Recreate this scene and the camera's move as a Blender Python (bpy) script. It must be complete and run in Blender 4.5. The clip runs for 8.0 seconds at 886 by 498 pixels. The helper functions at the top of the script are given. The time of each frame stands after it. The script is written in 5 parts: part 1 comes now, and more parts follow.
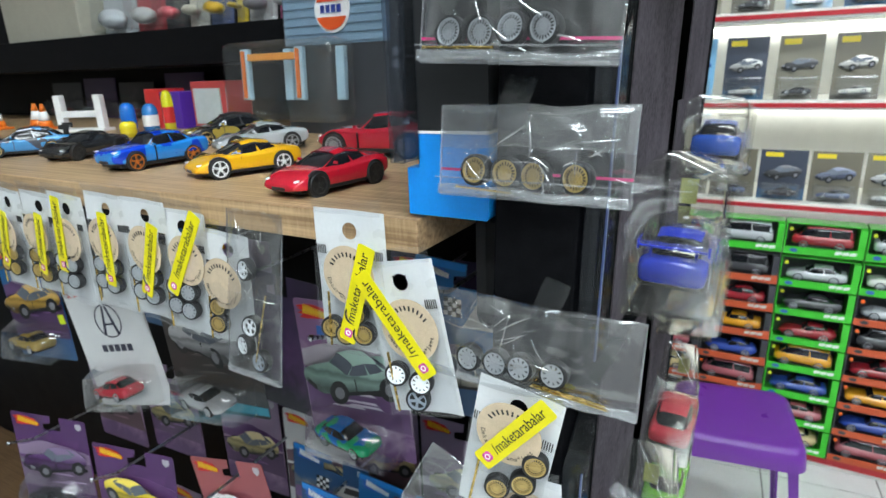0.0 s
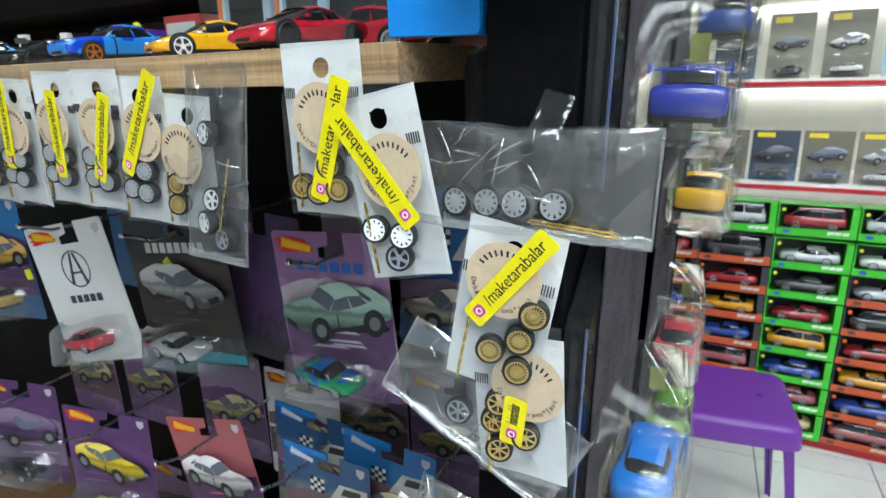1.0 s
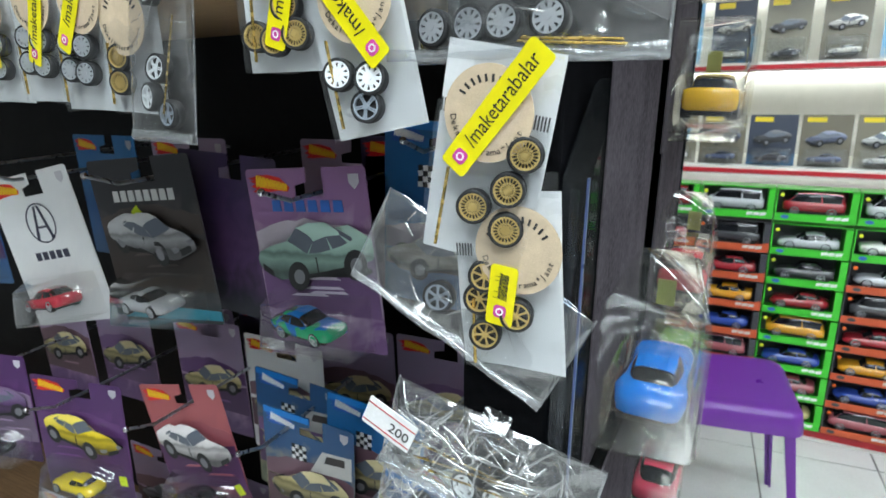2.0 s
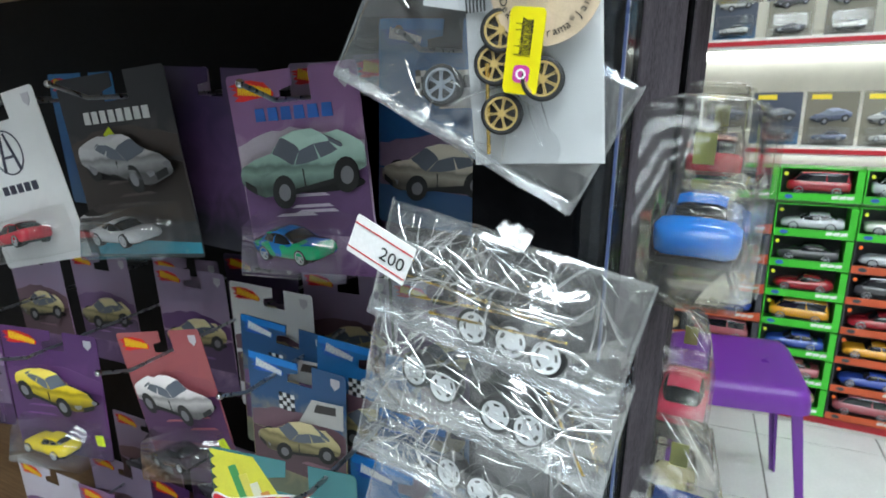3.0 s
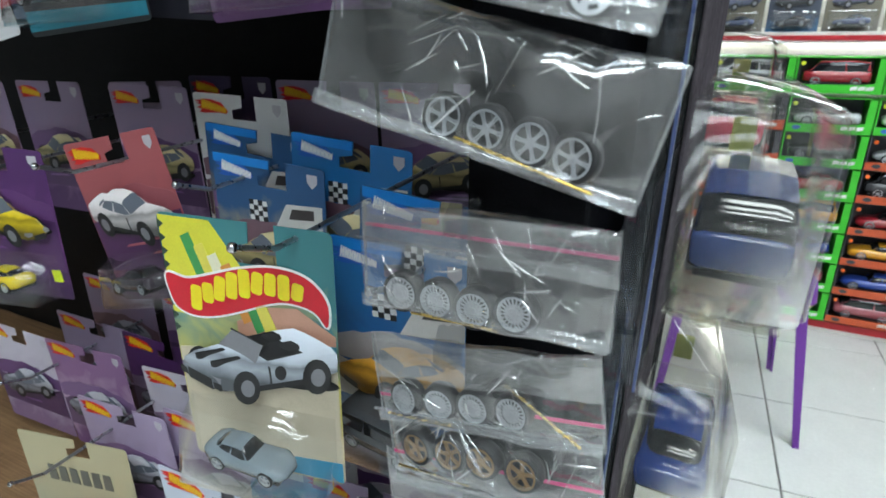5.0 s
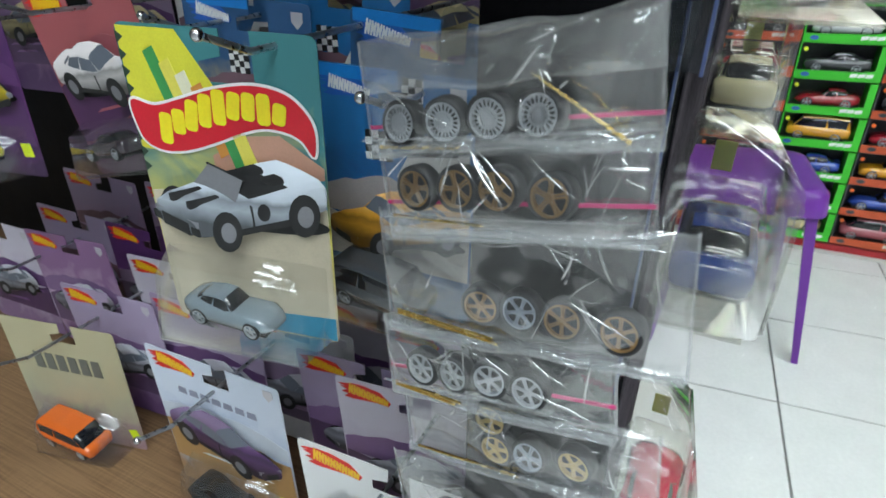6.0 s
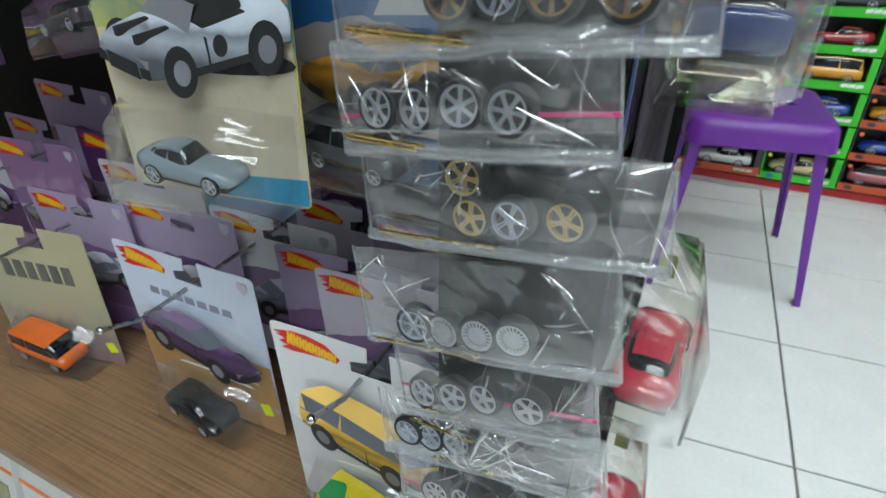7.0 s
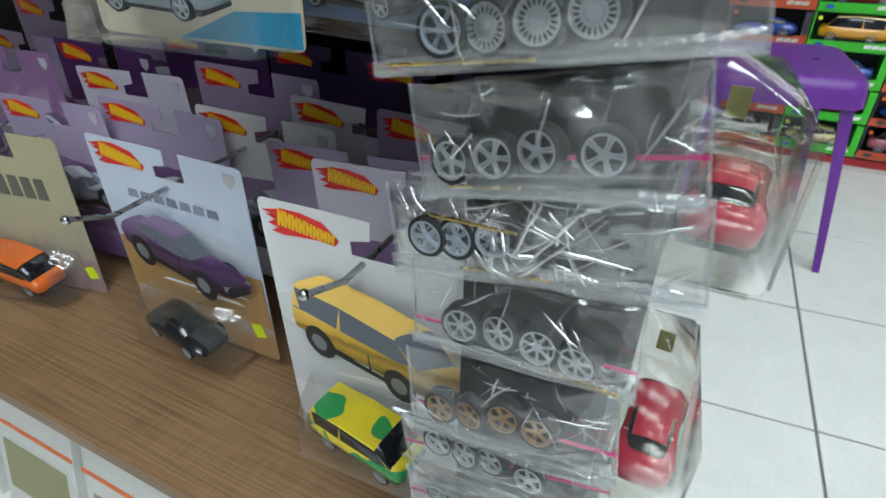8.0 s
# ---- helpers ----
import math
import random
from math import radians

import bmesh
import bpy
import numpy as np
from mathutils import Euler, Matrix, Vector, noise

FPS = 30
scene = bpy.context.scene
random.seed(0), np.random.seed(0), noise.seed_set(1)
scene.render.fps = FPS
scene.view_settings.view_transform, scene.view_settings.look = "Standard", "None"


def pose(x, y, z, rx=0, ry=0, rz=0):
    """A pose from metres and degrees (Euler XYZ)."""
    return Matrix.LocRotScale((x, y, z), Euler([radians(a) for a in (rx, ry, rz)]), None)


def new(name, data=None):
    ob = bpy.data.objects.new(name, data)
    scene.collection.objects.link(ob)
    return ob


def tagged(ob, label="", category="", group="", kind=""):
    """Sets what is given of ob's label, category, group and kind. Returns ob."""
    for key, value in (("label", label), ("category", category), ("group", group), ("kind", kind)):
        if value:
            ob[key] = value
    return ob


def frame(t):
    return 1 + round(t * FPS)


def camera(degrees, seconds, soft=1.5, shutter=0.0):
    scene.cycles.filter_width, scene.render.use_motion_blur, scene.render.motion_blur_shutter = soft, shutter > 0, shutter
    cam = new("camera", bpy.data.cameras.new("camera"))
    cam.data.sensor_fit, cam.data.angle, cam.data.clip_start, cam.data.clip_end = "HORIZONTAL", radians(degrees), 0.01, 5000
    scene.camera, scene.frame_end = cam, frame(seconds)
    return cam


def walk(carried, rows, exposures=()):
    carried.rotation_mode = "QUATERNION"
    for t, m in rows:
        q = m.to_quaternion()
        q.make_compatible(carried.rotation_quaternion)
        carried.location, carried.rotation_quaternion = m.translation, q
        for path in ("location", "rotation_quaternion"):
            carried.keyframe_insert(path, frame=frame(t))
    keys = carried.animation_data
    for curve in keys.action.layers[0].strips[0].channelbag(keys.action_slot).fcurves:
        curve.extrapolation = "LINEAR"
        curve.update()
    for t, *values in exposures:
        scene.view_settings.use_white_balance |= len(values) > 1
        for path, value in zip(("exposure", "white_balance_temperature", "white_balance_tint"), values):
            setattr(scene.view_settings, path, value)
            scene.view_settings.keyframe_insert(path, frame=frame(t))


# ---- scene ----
cam = camera(74.8, 8.0)
cam.data.dof.use_dof, cam.data.dof.focus_distance, cam.data.dof.aperture_fstop = True, 0.26, 24.0
METRES, EYE, TILT, LEAN, TURN = 0.62, 1.45, -17.4, 1.8, 29.0
ROWS = [
    (0.0, 0.0, 0.0, 0.0, 0.0, 0.0, -0.0),
    (0.5, 0.0036, 0.0221, -0.0507, -0.5, 0.18, 0.15),
    (1.0, 0.0038, 0.0541, -0.1123, -0.92, 0.31, 0.25),
    (1.5, 0.0124, 0.0838, -0.1546, -1.14, 0.49, 0.34),
    (3.0, 0.0128, 0.1874, -0.3114, -1.69, 0.82, 0.42),
    (3.5, 0.0148, 0.226, -0.3637, -1.76, 0.52, 0.46),
    (4.0, 0.0151, 0.2559, -0.4122, -1.88, -0.59, 0.46),
    (5.5, 0.0162, 0.3299, -0.586, -2.19, -8.15, 0.32),
    (6.0, 0.0154, 0.3561, -0.6396, -2.22, -11.09, 0.3),
    (6.5, 0.0223, 0.3741, -0.6859, -2.18, -13.25, 0.24),
    (7.0, 0.0328, 0.3926, -0.754, -2.13, -14.52, 0.13),
    (7.5, 0.0243, 0.4174, -0.8256, -2.01, -15.27, -0.07),
    (8.0, 0.022, 0.4498, -0.8826, -1.79, -15.72, -0.34),
]
walk(cam, [(t, pose(0, 0, EYE, TILT, LEAN, TURN) @ pose(METRES * x, METRES * y, METRES * z, 90 + pitch, roll, yaw)) for t, x, y, z, yaw, pitch, roll in ROWS],
     [(0.0, 0.05), (2.0, 0.05), (3.0, 0.05), (4.0, -0.03), (5.5, 0.0), (6.0, -0.06), (7.0, -0.22), (8.0, -0.24)])

# ---- light ----
world = bpy.data.worlds.new("world")
scene.world = world
world.use_nodes = True
world.node_tree.nodes["Background"].inputs[0].default_value = (0.9, 0.95, 1.0, 1)
world.node_tree.nodes["Background"].inputs[1].default_value = 0.05
scene.view_settings.exposure = 0.0
PANEL_POWER, STRIP_POWER = 19.5, 5.0


# ---- materials ----
def node_mat(name):
    m = bpy.data.materials.new(name)
    m.use_nodes = True
    nt = m.node_tree
    return m, nt, nt.nodes["Principled BSDF"]


def paint(name, colour, rough=0.5, metal=0.0, vary=0.12, size=40.0, bump=0.0, bump_size=400.0, coat=0.0, sheen=0.5):
    """A surface with mottling at two scales, and fine relief."""
    m, nt, b = node_mat(name)
    L = nt.links.new
    tc = nt.nodes.new("ShaderNodeTexCoord")
    n1, n2 = nt.nodes.new("ShaderNodeTexNoise"), nt.nodes.new("ShaderNodeTexNoise")
    n1.inputs["Scale"].default_value, n2.inputs["Scale"].default_value = size, size * 9
    add = nt.nodes.new("ShaderNodeMath")
    add.operation = "ADD"
    L(tc.outputs["Object"], n1.inputs["Vector"]), L(tc.outputs["Object"], n2.inputs["Vector"])
    L(n1.outputs["Fac"], add.inputs[0]), L(n2.outputs["Fac"], add.inputs[1])
    ramp = nt.nodes.new("ShaderNodeMapRange")
    ramp.inputs["From Min"].default_value, ramp.inputs["From Max"].default_value = 0.6, 1.4
    ramp.inputs["To Min"].default_value, ramp.inputs["To Max"].default_value = 1 - vary, 1 + vary
    L(add.outputs[0], ramp.inputs["Value"])
    mul = nt.nodes.new("ShaderNodeVectorMath")
    mul.operation = "SCALE"
    mul.inputs[0].default_value = colour
    L(ramp.outputs[0], mul.inputs["Scale"])
    L(mul.outputs[0], b.inputs["Base Color"])
    r2 = nt.nodes.new("ShaderNodeMapRange")
    r2.inputs["To Min"].default_value, r2.inputs["To Max"].default_value = max(rough - 0.08, 0.02), min(rough + 0.1, 1)
    L(n1.outputs["Fac"], r2.inputs["Value"]), L(r2.outputs[0], b.inputs["Roughness"])
    b.inputs["Metallic"].default_value = metal
    b.inputs["Coat Weight"].default_value = coat
    b.inputs["Coat Roughness"].default_value = 0.06
    b.inputs["Specular IOR Level"].default_value = sheen
    if bump:
        n3, bp = nt.nodes.new("ShaderNodeTexNoise"), nt.nodes.new("ShaderNodeBump")
        n3.inputs["Scale"].default_value = bump_size
        bp.inputs["Strength"].default_value, bp.inputs["Distance"].default_value = bump, 0.001
        L(tc.outputs["Object"], n3.inputs["Vector"]), L(n3.outputs["Fac"], bp.inputs["Height"])
        L(bp.outputs[0], b.inputs["Normal"])
    return m


def clear(name, tint, gloss=0.25, rough=0.05, haze=0.04, ripple=0.0, ripple_size=120.0, creased=0.0, sheen=0.0, graze=0.6, power=4.0):
    """Thin clear plastic: lets light through, mirrors a little, with a faint milky haze; creased: smooth swells."""
    m, nt, b = node_mat(name)
    nt.nodes.remove(b)
    L = nt.links.new
    out = nt.nodes["Material Output"]
    tr, gl, df = (nt.nodes.new("ShaderNodeBsdf" + k) for k in ("Transparent", "Glossy", "Diffuse"))
    tr.inputs[0].default_value = (*tint, 1)
    gl.inputs["Roughness"].default_value = rough
    gl.inputs["Color"].default_value = (1, 1, 1, 1)
    df.inputs[0].default_value = (0.85, 0.87, 0.88, 1)
    fr = nt.nodes.new("ShaderNodeLayerWeight")
    fr.inputs["Blend"].default_value = 0.5
    pw = nt.nodes.new("ShaderNodeMath")
    pw.operation = "POWER"
    pw.inputs[1].default_value = power
    sc = nt.nodes.new("ShaderNodeMath")
    sc.operation, sc.use_clamp = "MULTIPLY_ADD", True
    sc.inputs[1].default_value, sc.inputs[2].default_value = graze, gloss
    mix1, mix2, mix3 = (nt.nodes.new("ShaderNodeMixShader") for k in range(3))
    mix1.inputs[0].default_value = haze
    L(fr.outputs["Facing"], pw.inputs[0]), L(pw.outputs[0], sc.inputs[0]), L(sc.outputs[0], mix2.inputs[0])
    L(tr.outputs[0], mix1.inputs[1]), L(df.outputs[0], mix1.inputs[2])
    # a broad soft sheen beside the sharp mirror
    soft = nt.nodes.new("ShaderNodeBsdfGlossy")
    soft.inputs["Roughness"].default_value = 0.32
    mix3.inputs[0].default_value = sheen
    L(mix1.outputs[0], mix3.inputs[1]), L(soft.outputs[0], mix3.inputs[2])
    L(mix3.outputs[0], mix2.inputs[1]), L(gl.outputs[0], mix2.inputs[2])
    if ripple:
        tc, n3, bp = (nt.nodes.new("ShaderNode" + k) for k in ("TexCoord", "TexNoise", "Bump"))
        n3.inputs["Scale"].default_value, n3.inputs["Distortion"].default_value = ripple_size, 0.6 if creased else 1.5
        n3.inputs["Detail"].default_value = 1.0 if creased else 2.0
        bp.inputs["Strength"].default_value, bp.inputs["Distance"].default_value = ripple, 0.002
        oi, sh = nt.nodes.new("ShaderNodeObjectInfo"), nt.nodes.new("ShaderNodeVectorMath")
        sh.operation = "ADD"
        L(oi.outputs["Random"], sh.inputs[1]), L(tc.outputs["Object"], sh.inputs[0])
        L(sh.outputs[0], n3.inputs["Vector"]), L(n3.outputs["Fac"], bp.inputs["Height"])
        if creased:
            # smooth swells, in metres
            swell = nt.nodes.new("ShaderNodeMath")
            swell.operation = "MULTIPLY"
            swell.inputs[1].default_value = 0.0030 * creased
            L(n3.outputs["Fac"], swell.inputs[0])
            total = swell.outputs[0]
            L(total, bp.inputs["Height"])
            bp.inputs["Distance"].default_value = 1.0
        L(bp.outputs[0], gl.inputs["Normal"]), L(bp.outputs[0], fr.inputs["Normal"]), L(bp.outputs[0], soft.inputs["Normal"])
    L(mix2.outputs[0], out.inputs["Surface"])
    return m


def glow(name, colour, power):
    m, nt, b = node_mat(name)
    b.inputs["Base Color"].default_value = (0.8, 0.8, 0.8, 1)
    b.inputs["Emission Color"].default_value = (*colour, 1)
    b.inputs["Emission Strength"].default_value = power
    return m


def wood(name, dark, light, along, cross):
    """Laminate with a long grain along x and fine cross scratches."""
    m, nt, b = node_mat(name)
    L = nt.links.new
    tc, mp, n1, n2, wv = (nt.nodes.new("ShaderNode" + k) for k in ("TexCoord", "Mapping", "TexNoise", "TexNoise", "TexNoise"))
    mp.inputs["Scale"].default_value = (along, cross, cross)
    mp2 = nt.nodes.new("ShaderNodeMapping")
    mp2.inputs["Scale"].default_value = (cross * 1.6, along * 2, cross * 0.2)
    L(tc.outputs["Object"], mp.inputs["Vector"]), L(tc.outputs["Object"], mp2.inputs["Vector"])
    L(mp.outputs[0], n1.inputs["Vector"]), L(mp2.outputs[0], n2.inputs["Vector"]), L(tc.outputs["Object"], wv.inputs["Vector"])
    n1.inputs["Scale"].default_value, n2.inputs["Scale"].default_value, wv.inputs["Scale"].default_value = 1, 1, 9
    n1.inputs["Detail"].default_value = 6
    mixf = nt.nodes.new("ShaderNodeMath")
    mixf.operation = "MULTIPLY_ADD"
    mixf.inputs[1].default_value = 0.35
    L(n2.outputs["Fac"], mixf.inputs[0]), L(n1.outputs["Fac"], mixf.inputs[2])
    add = nt.nodes.new("ShaderNodeMath")
    add.operation = "MULTIPLY_ADD"
    add.inputs[1].default_value = 0.4
    L(wv.outputs["Fac"], add.inputs[0]), L(mixf.outputs[0], add.inputs[2])
    cr = nt.nodes.new("ShaderNodeValToRGB")
    cr.color_ramp.elements[0].position, cr.color_ramp.elements[1].position = 0.62, 1.08
    cr.color_ramp.elements[0].color, cr.color_ramp.elements[1].color = (*dark, 1), (*light, 1)
    L(add.outputs[0], cr.inputs[0]), L(cr.outputs[0], b.inputs["Base Color"])
    b.inputs["Roughness"].default_value = 0.42
    bp = nt.nodes.new("ShaderNodeBump")
    bp.inputs["Strength"].default_value, bp.inputs["Distance"].default_value = 0.15, 0.0005
    L(mixf.outputs[0], bp.inputs["Height"]), L(bp.outputs[0], b.inputs["Normal"])
    return m


PAINTS = {}


def col(r, g, b, rough=0.35, coat=0.0, metal=0.0):
    """A plain printed or moulded colour, made once."""
    key = (r, g, b, rough, coat, metal)
    if key not in PAINTS:
        PAINTS[key] = paint("colour", (r, g, b), rough, metal, 0.07, 90.0, 0.0, 400.0, coat)
    return PAINTS[key]


def car_paint(r, g, b):
    return col(r, g, b, 0.22, 0.8)


WOOD = wood("shelf_laminate", (0.24, 0.142, 0.07), (0.52, 0.35, 0.195), 9.0, 420.0)
# the grain of WOOD again, in darker browns
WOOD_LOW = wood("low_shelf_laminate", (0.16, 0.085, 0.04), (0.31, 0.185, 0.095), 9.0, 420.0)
BLACK = paint("black_board", (0.007, 0.007, 0.008), 0.5, 0, 0.3, 15, 0.1, 900, 0, 0.12)
POST_BLACK = paint("matt_end_panel", (0.007, 0.007, 0.008), 0.8, 0, 0.3, 15, 0.1, 900, 0, 0.0)
FASCIA = paint("black_fascia", (0.006, 0.006, 0.007), 0.5, 0, 0.2, 8, 0, 400, 0, 0.08)
WALL = paint("grey_wall", (0.28, 0.28, 0.28), 0.8, 0, 0.15, 3, 0.2, 300)
CEIL = paint("ceiling_paint", (0.55, 0.55, 0.54), 0.8, 0, 0.05, 3, 0.2, 300)
TILE = paint("floor_tile", (0.72, 0.72, 0.70), 0.22, 0, 0.06, 12, 0.03, 60)
GROUT = paint("grout", (0.22, 0.215, 0.20), 0.9, 0, 0.2, 60)
SHELF_WHITE = paint("white_shelf", (0.8, 0.79, 0.74), 0.45, 0, 0.05, 6)
RED_STRIP = paint("red_strip", (0.5, 0.02, 0.03), 0.35, 0, 0.1, 20)
FILM = clear("bag_film", (0.98, 0.985, 0.99), 0.14, 0.08, 0.008, 1.0, 34, 1.05, 0.055)
FILM_CREASE = clear("film_crease", (0.92, 0.93, 0.94), 0.50, 0.16, 0.12)
FILM_THIN = clear("pouch_film", (0.975, 0.98, 0.985), 0.045, 0.06, 0.01, 1.0, 50, 0.4)
FILM_CRISP = clear("crisp_bag_film", (0.98, 0.985, 0.99), 0.19, 0.08, 0.012, 1.0, 38, 1.3, 0.07)
FILM_SEAM = clear("bag_seam", (0.88, 0.89, 0.9), 0.12, 0.10, 0.10, 0.3, 300)
SHELL = clear("blister_shell", (0.95, 0.955, 0.95), 0.05, 0.04, 0.022, 0.2, 40)
SHELL_EDGE = clear("shell_edge", (0.66, 0.69, 0.74), 0.04, 0.08, 0.01, 0.05, 40, graze=0.12)
TAPE = clear("clear_tape", (0.72, 0.73, 0.74), 0.07, 0.08, 0.008, 1.0, 120, 0.2)
POUCH = paint("white_pouch", (0.68, 0.69, 0.70), 0.28, 0, 0.04, 60, 0.25, 90)
KRAFT = paint("kraft_label", (0.55, 0.43, 0.30), 0.75, 0, 0.12, 260, 0.1, 1500)
YELLOW = paint("yellow_sticker", (0.76, 0.66, 0.005), 0.32, 0, 0.04, 50)
INK = col(0.015, 0.015, 0.016, 0.5)
TYRE = paint("rubber", (0.010, 0.010, 0.011), 0.55, 0, 0.2, 300)
STEEL = paint("steel", (0.55, 0.56, 0.58), 0.25, 1, 0.1, 200)
HOOK = paint("grey_wire", (0.42, 0.44, 0.47), 0.28, 0.9, 0.15, 200)
BRASS = paint("brass", (0.72, 0.50, 0.16), 0.25, 1, 0.1, 300)
RIM_SILVER = paint("silver_rim", (0.46, 0.48, 0.51), 0.35, 0.55, 0.06, 400)
RIM_WHITE = paint("white_rim", (0.82, 0.84, 0.86), 0.35, 0.1, 0.05, 400)
RIM_GREY = paint("grey_rim", (0.33, 0.37, 0.43), 0.4, 0.4, 0.08, 400)
RIM_GOLD = paint("gold_rim", (0.58, 0.42, 0.16), 0.36, 0.6, 0.08, 400)
RIM_BRONZE = paint("bronze_rim", (0.36, 0.215, 0.09), 0.32, 0.75, 0.15, 400)
GLASS = col(0.012, 0.013, 0.016, 0.08, 0.5)
DARK = col(0.01, 0.01, 0.011, 0.5)
PURPLE = paint("purple_plastic", (0.14, 0.025, 0.28), 0.3, 0, 0.06, 20)
PINK = col(0.55, 0.02, 0.15, 0.4)
WHITE_PRINT = col(0.82, 0.82, 0.82, 0.4)
LIME = col(0.72, 0.86, 0.02, 0.4)


def patched_paint(name, a, b, size):
    """Car paint in two colours, in hard-edged patches."""
    m, nt, p = node_mat(name)
    tc, n1, cr = (nt.nodes.new("ShaderNode" + k) for k in ("TexCoord", "TexNoise", "ValToRGB"))
    n1.inputs["Scale"].default_value, n1.inputs["Detail"].default_value = size, 1
    cr.color_ramp.interpolation = "CONSTANT"
    cr.color_ramp.elements[1].position = .5
    cr.color_ramp.elements[0].color, cr.color_ramp.elements[1].color = (*a, 1), (*b, 1)
    nt.links.new(tc.outputs["Object"], n1.inputs["Vector"]), nt.links.new(n1.outputs["Fac"], cr.inputs[0]), nt.links.new(cr.outputs[0], p.inputs["Base Color"])
    p.inputs["Roughness"].default_value, p.inputs["Coat Weight"].default_value = .22, .8
    return m


# ---- mesh helpers ----
def link_bm(name, bm, mat, parent=None, label="", smooth=False):
    me = bpy.data.meshes.new(name)
    bmesh.ops.recalc_face_normals(bm, faces=bm.faces)
    bm.to_mesh(me)
    bm.free()
    if smooth:
        me.polygons.foreach_set("use_smooth", [True] * len(me.polygons))
    me.materials.append(mat)
    ob = new(name, me)
    ob.parent = parent
    if label:
        ob["label"] = label
    return ob


def part(name, bm, mat, parent, label="", smooth=False):
    return link_bm(name, bm, mat, parent, label, smooth)


def shared(name, me, parent, m=None):
    ob = new(name, me)
    ob.parent = parent
    if m is not None:
        ob.matrix_basis = m
    return ob


def empty(name, m, label, category, group="", kind=""):
    ob = new(name)
    ob.matrix_basis = m
    ob.empty_display_size = 0.01
    return tagged(ob, label, category, group, kind)


def box(bm, x0, x1, y0, y1, z0, z1, bevel=0.0):
    r = bmesh.ops.create_cube(bm, size=1.0, matrix=Matrix.LocRotScale(((x0 + x1) / 2, (y0 + y1) / 2, (z0 + z1) / 2), None, (x1 - x0, y1 - y0, z1 - z0)))
    if bevel:
        es = list({e for v in r["verts"] for e in v.link_edges})
        bmesh.ops.bevel(bm, geom=es, offset=bevel, segments=2, profile=0.5, affect="EDGES")


def box_bm(x0, x1, y0, y1, z0, z1, bevel=0.0):
    bm = bmesh.new()
    box(bm, x0, x1, y0, y1, z0, z1, bevel)
    return bm


def rod(bm, a, b, r, n=10):
    a, b = Vector(a), Vector(b)
    d = b - a
    m = Matrix.Translation((a + b) / 2) @ d.to_track_quat("Z", "Y").to_matrix().to_4x4()
    bmesh.ops.create_cone(bm, cap_ends=True, segments=n, radius1=r, radius2=r, depth=d.length, matrix=m)


def rod_bm(a, b, r, n=10):
    bm = bmesh.new()
    rod(bm, a, b, r, n)
    return bm


def prism(bm, pts, y0, y1):
    """A plate from an outline in x and z, between two depths."""
    f = [bm.verts.new((x, y0, z)) for x, z in pts]
    g = [bm.verts.new((x, y1, z)) for x, z in pts]
    bm.faces.new(f), bm.faces.new(g[::-1])
    for i in range(len(pts)):
        j = (i + 1) % len(pts)
        bm.faces.new((f[i], g[i], g[j], f[j]))


def plate(pts, y0, y1):
    bm = bmesh.new()
    prism(bm, pts, y0, y1)
    return bm


def round_rect(w, h, r, n=5):
    pts = []
    for cx, cz, a0 in ((w / 2 - r, h / 2 - r, 0), (-w / 2 + r, h / 2 - r, 90), (-w / 2 + r, -h / 2 + r, 180), (w / 2 - r, -h / 2 + r, 270)):
        for k in range(n + 1):
            a = radians(a0 + 90 * k / n)
            pts.append((cx + r * math.cos(a), cz + r * math.sin(a)))
    return pts


def disc(cx, cz, r, n=32, squash=1.0):
    return [(cx + r * math.cos(2 * math.pi * k / n), cz + squash * r * math.sin(2 * math.pi * k / n)) for k in range(n)]


def turned(pts, deg, dx=0.0, dz=0.0):
    c, s = math.cos(radians(deg)), math.sin(radians(deg))
    return [(dx + c * x - s * z, dz + s * x + c * z) for x, z in pts]


def ring(bm, cx, cz, r0, r1, y0, y1, n=28):
    """A flat ring round the y axis."""
    vs = []
    for k in range(n):
        a = 2 * math.pi * k / n
        c, s = math.cos(a), math.sin(a)
        vs.append([bm.verts.new((cx + r * c, y, cz + r * s)) for r, y in ((r0, y0), (r1, y0), (r1, y1), (r0, y1))])
    for k in range(n):
        p, q = vs[k], vs[(k + 1) % n]
        for i in range(4):
            j = (i + 1) % 4
            bm.faces.new((p[i], p[j], q[j], q[i]))


def lathe(bm, prof, n=28):
    """A profile of (radius, y) turned round the y axis."""
    rings = [[bm.verts.new((r * math.cos(2 * math.pi * k / n), y, r * math.sin(2 * math.pi * k / n))) for k in range(n)] for r, y in prof]
    for p, q in zip(rings, rings[1:]):
        for k in range(n):
            j = (k + 1) % n
            bm.faces.new((p[k], p[j], q[j], q[k]))


def text_mesh(words, size, depth=0.00012):
    cu = bpy.data.curves.new("writing", "FONT")
    cu.body, cu.size, cu.extrude = words, size, depth
    cu.align_x, cu.align_y = "CENTER", "CENTER"
    cu.resolution_u = 3
    tmp = bpy.data.objects.new("writing", cu)
    scene.collection.objects.link(tmp)
    bpy.context.view_layer.update()
    me = bpy.data.meshes.new_from_object(tmp)
    bpy.data.objects.remove(tmp)
    me.transform(Matrix.Rotation(radians(90), 4, "X"))
    return me


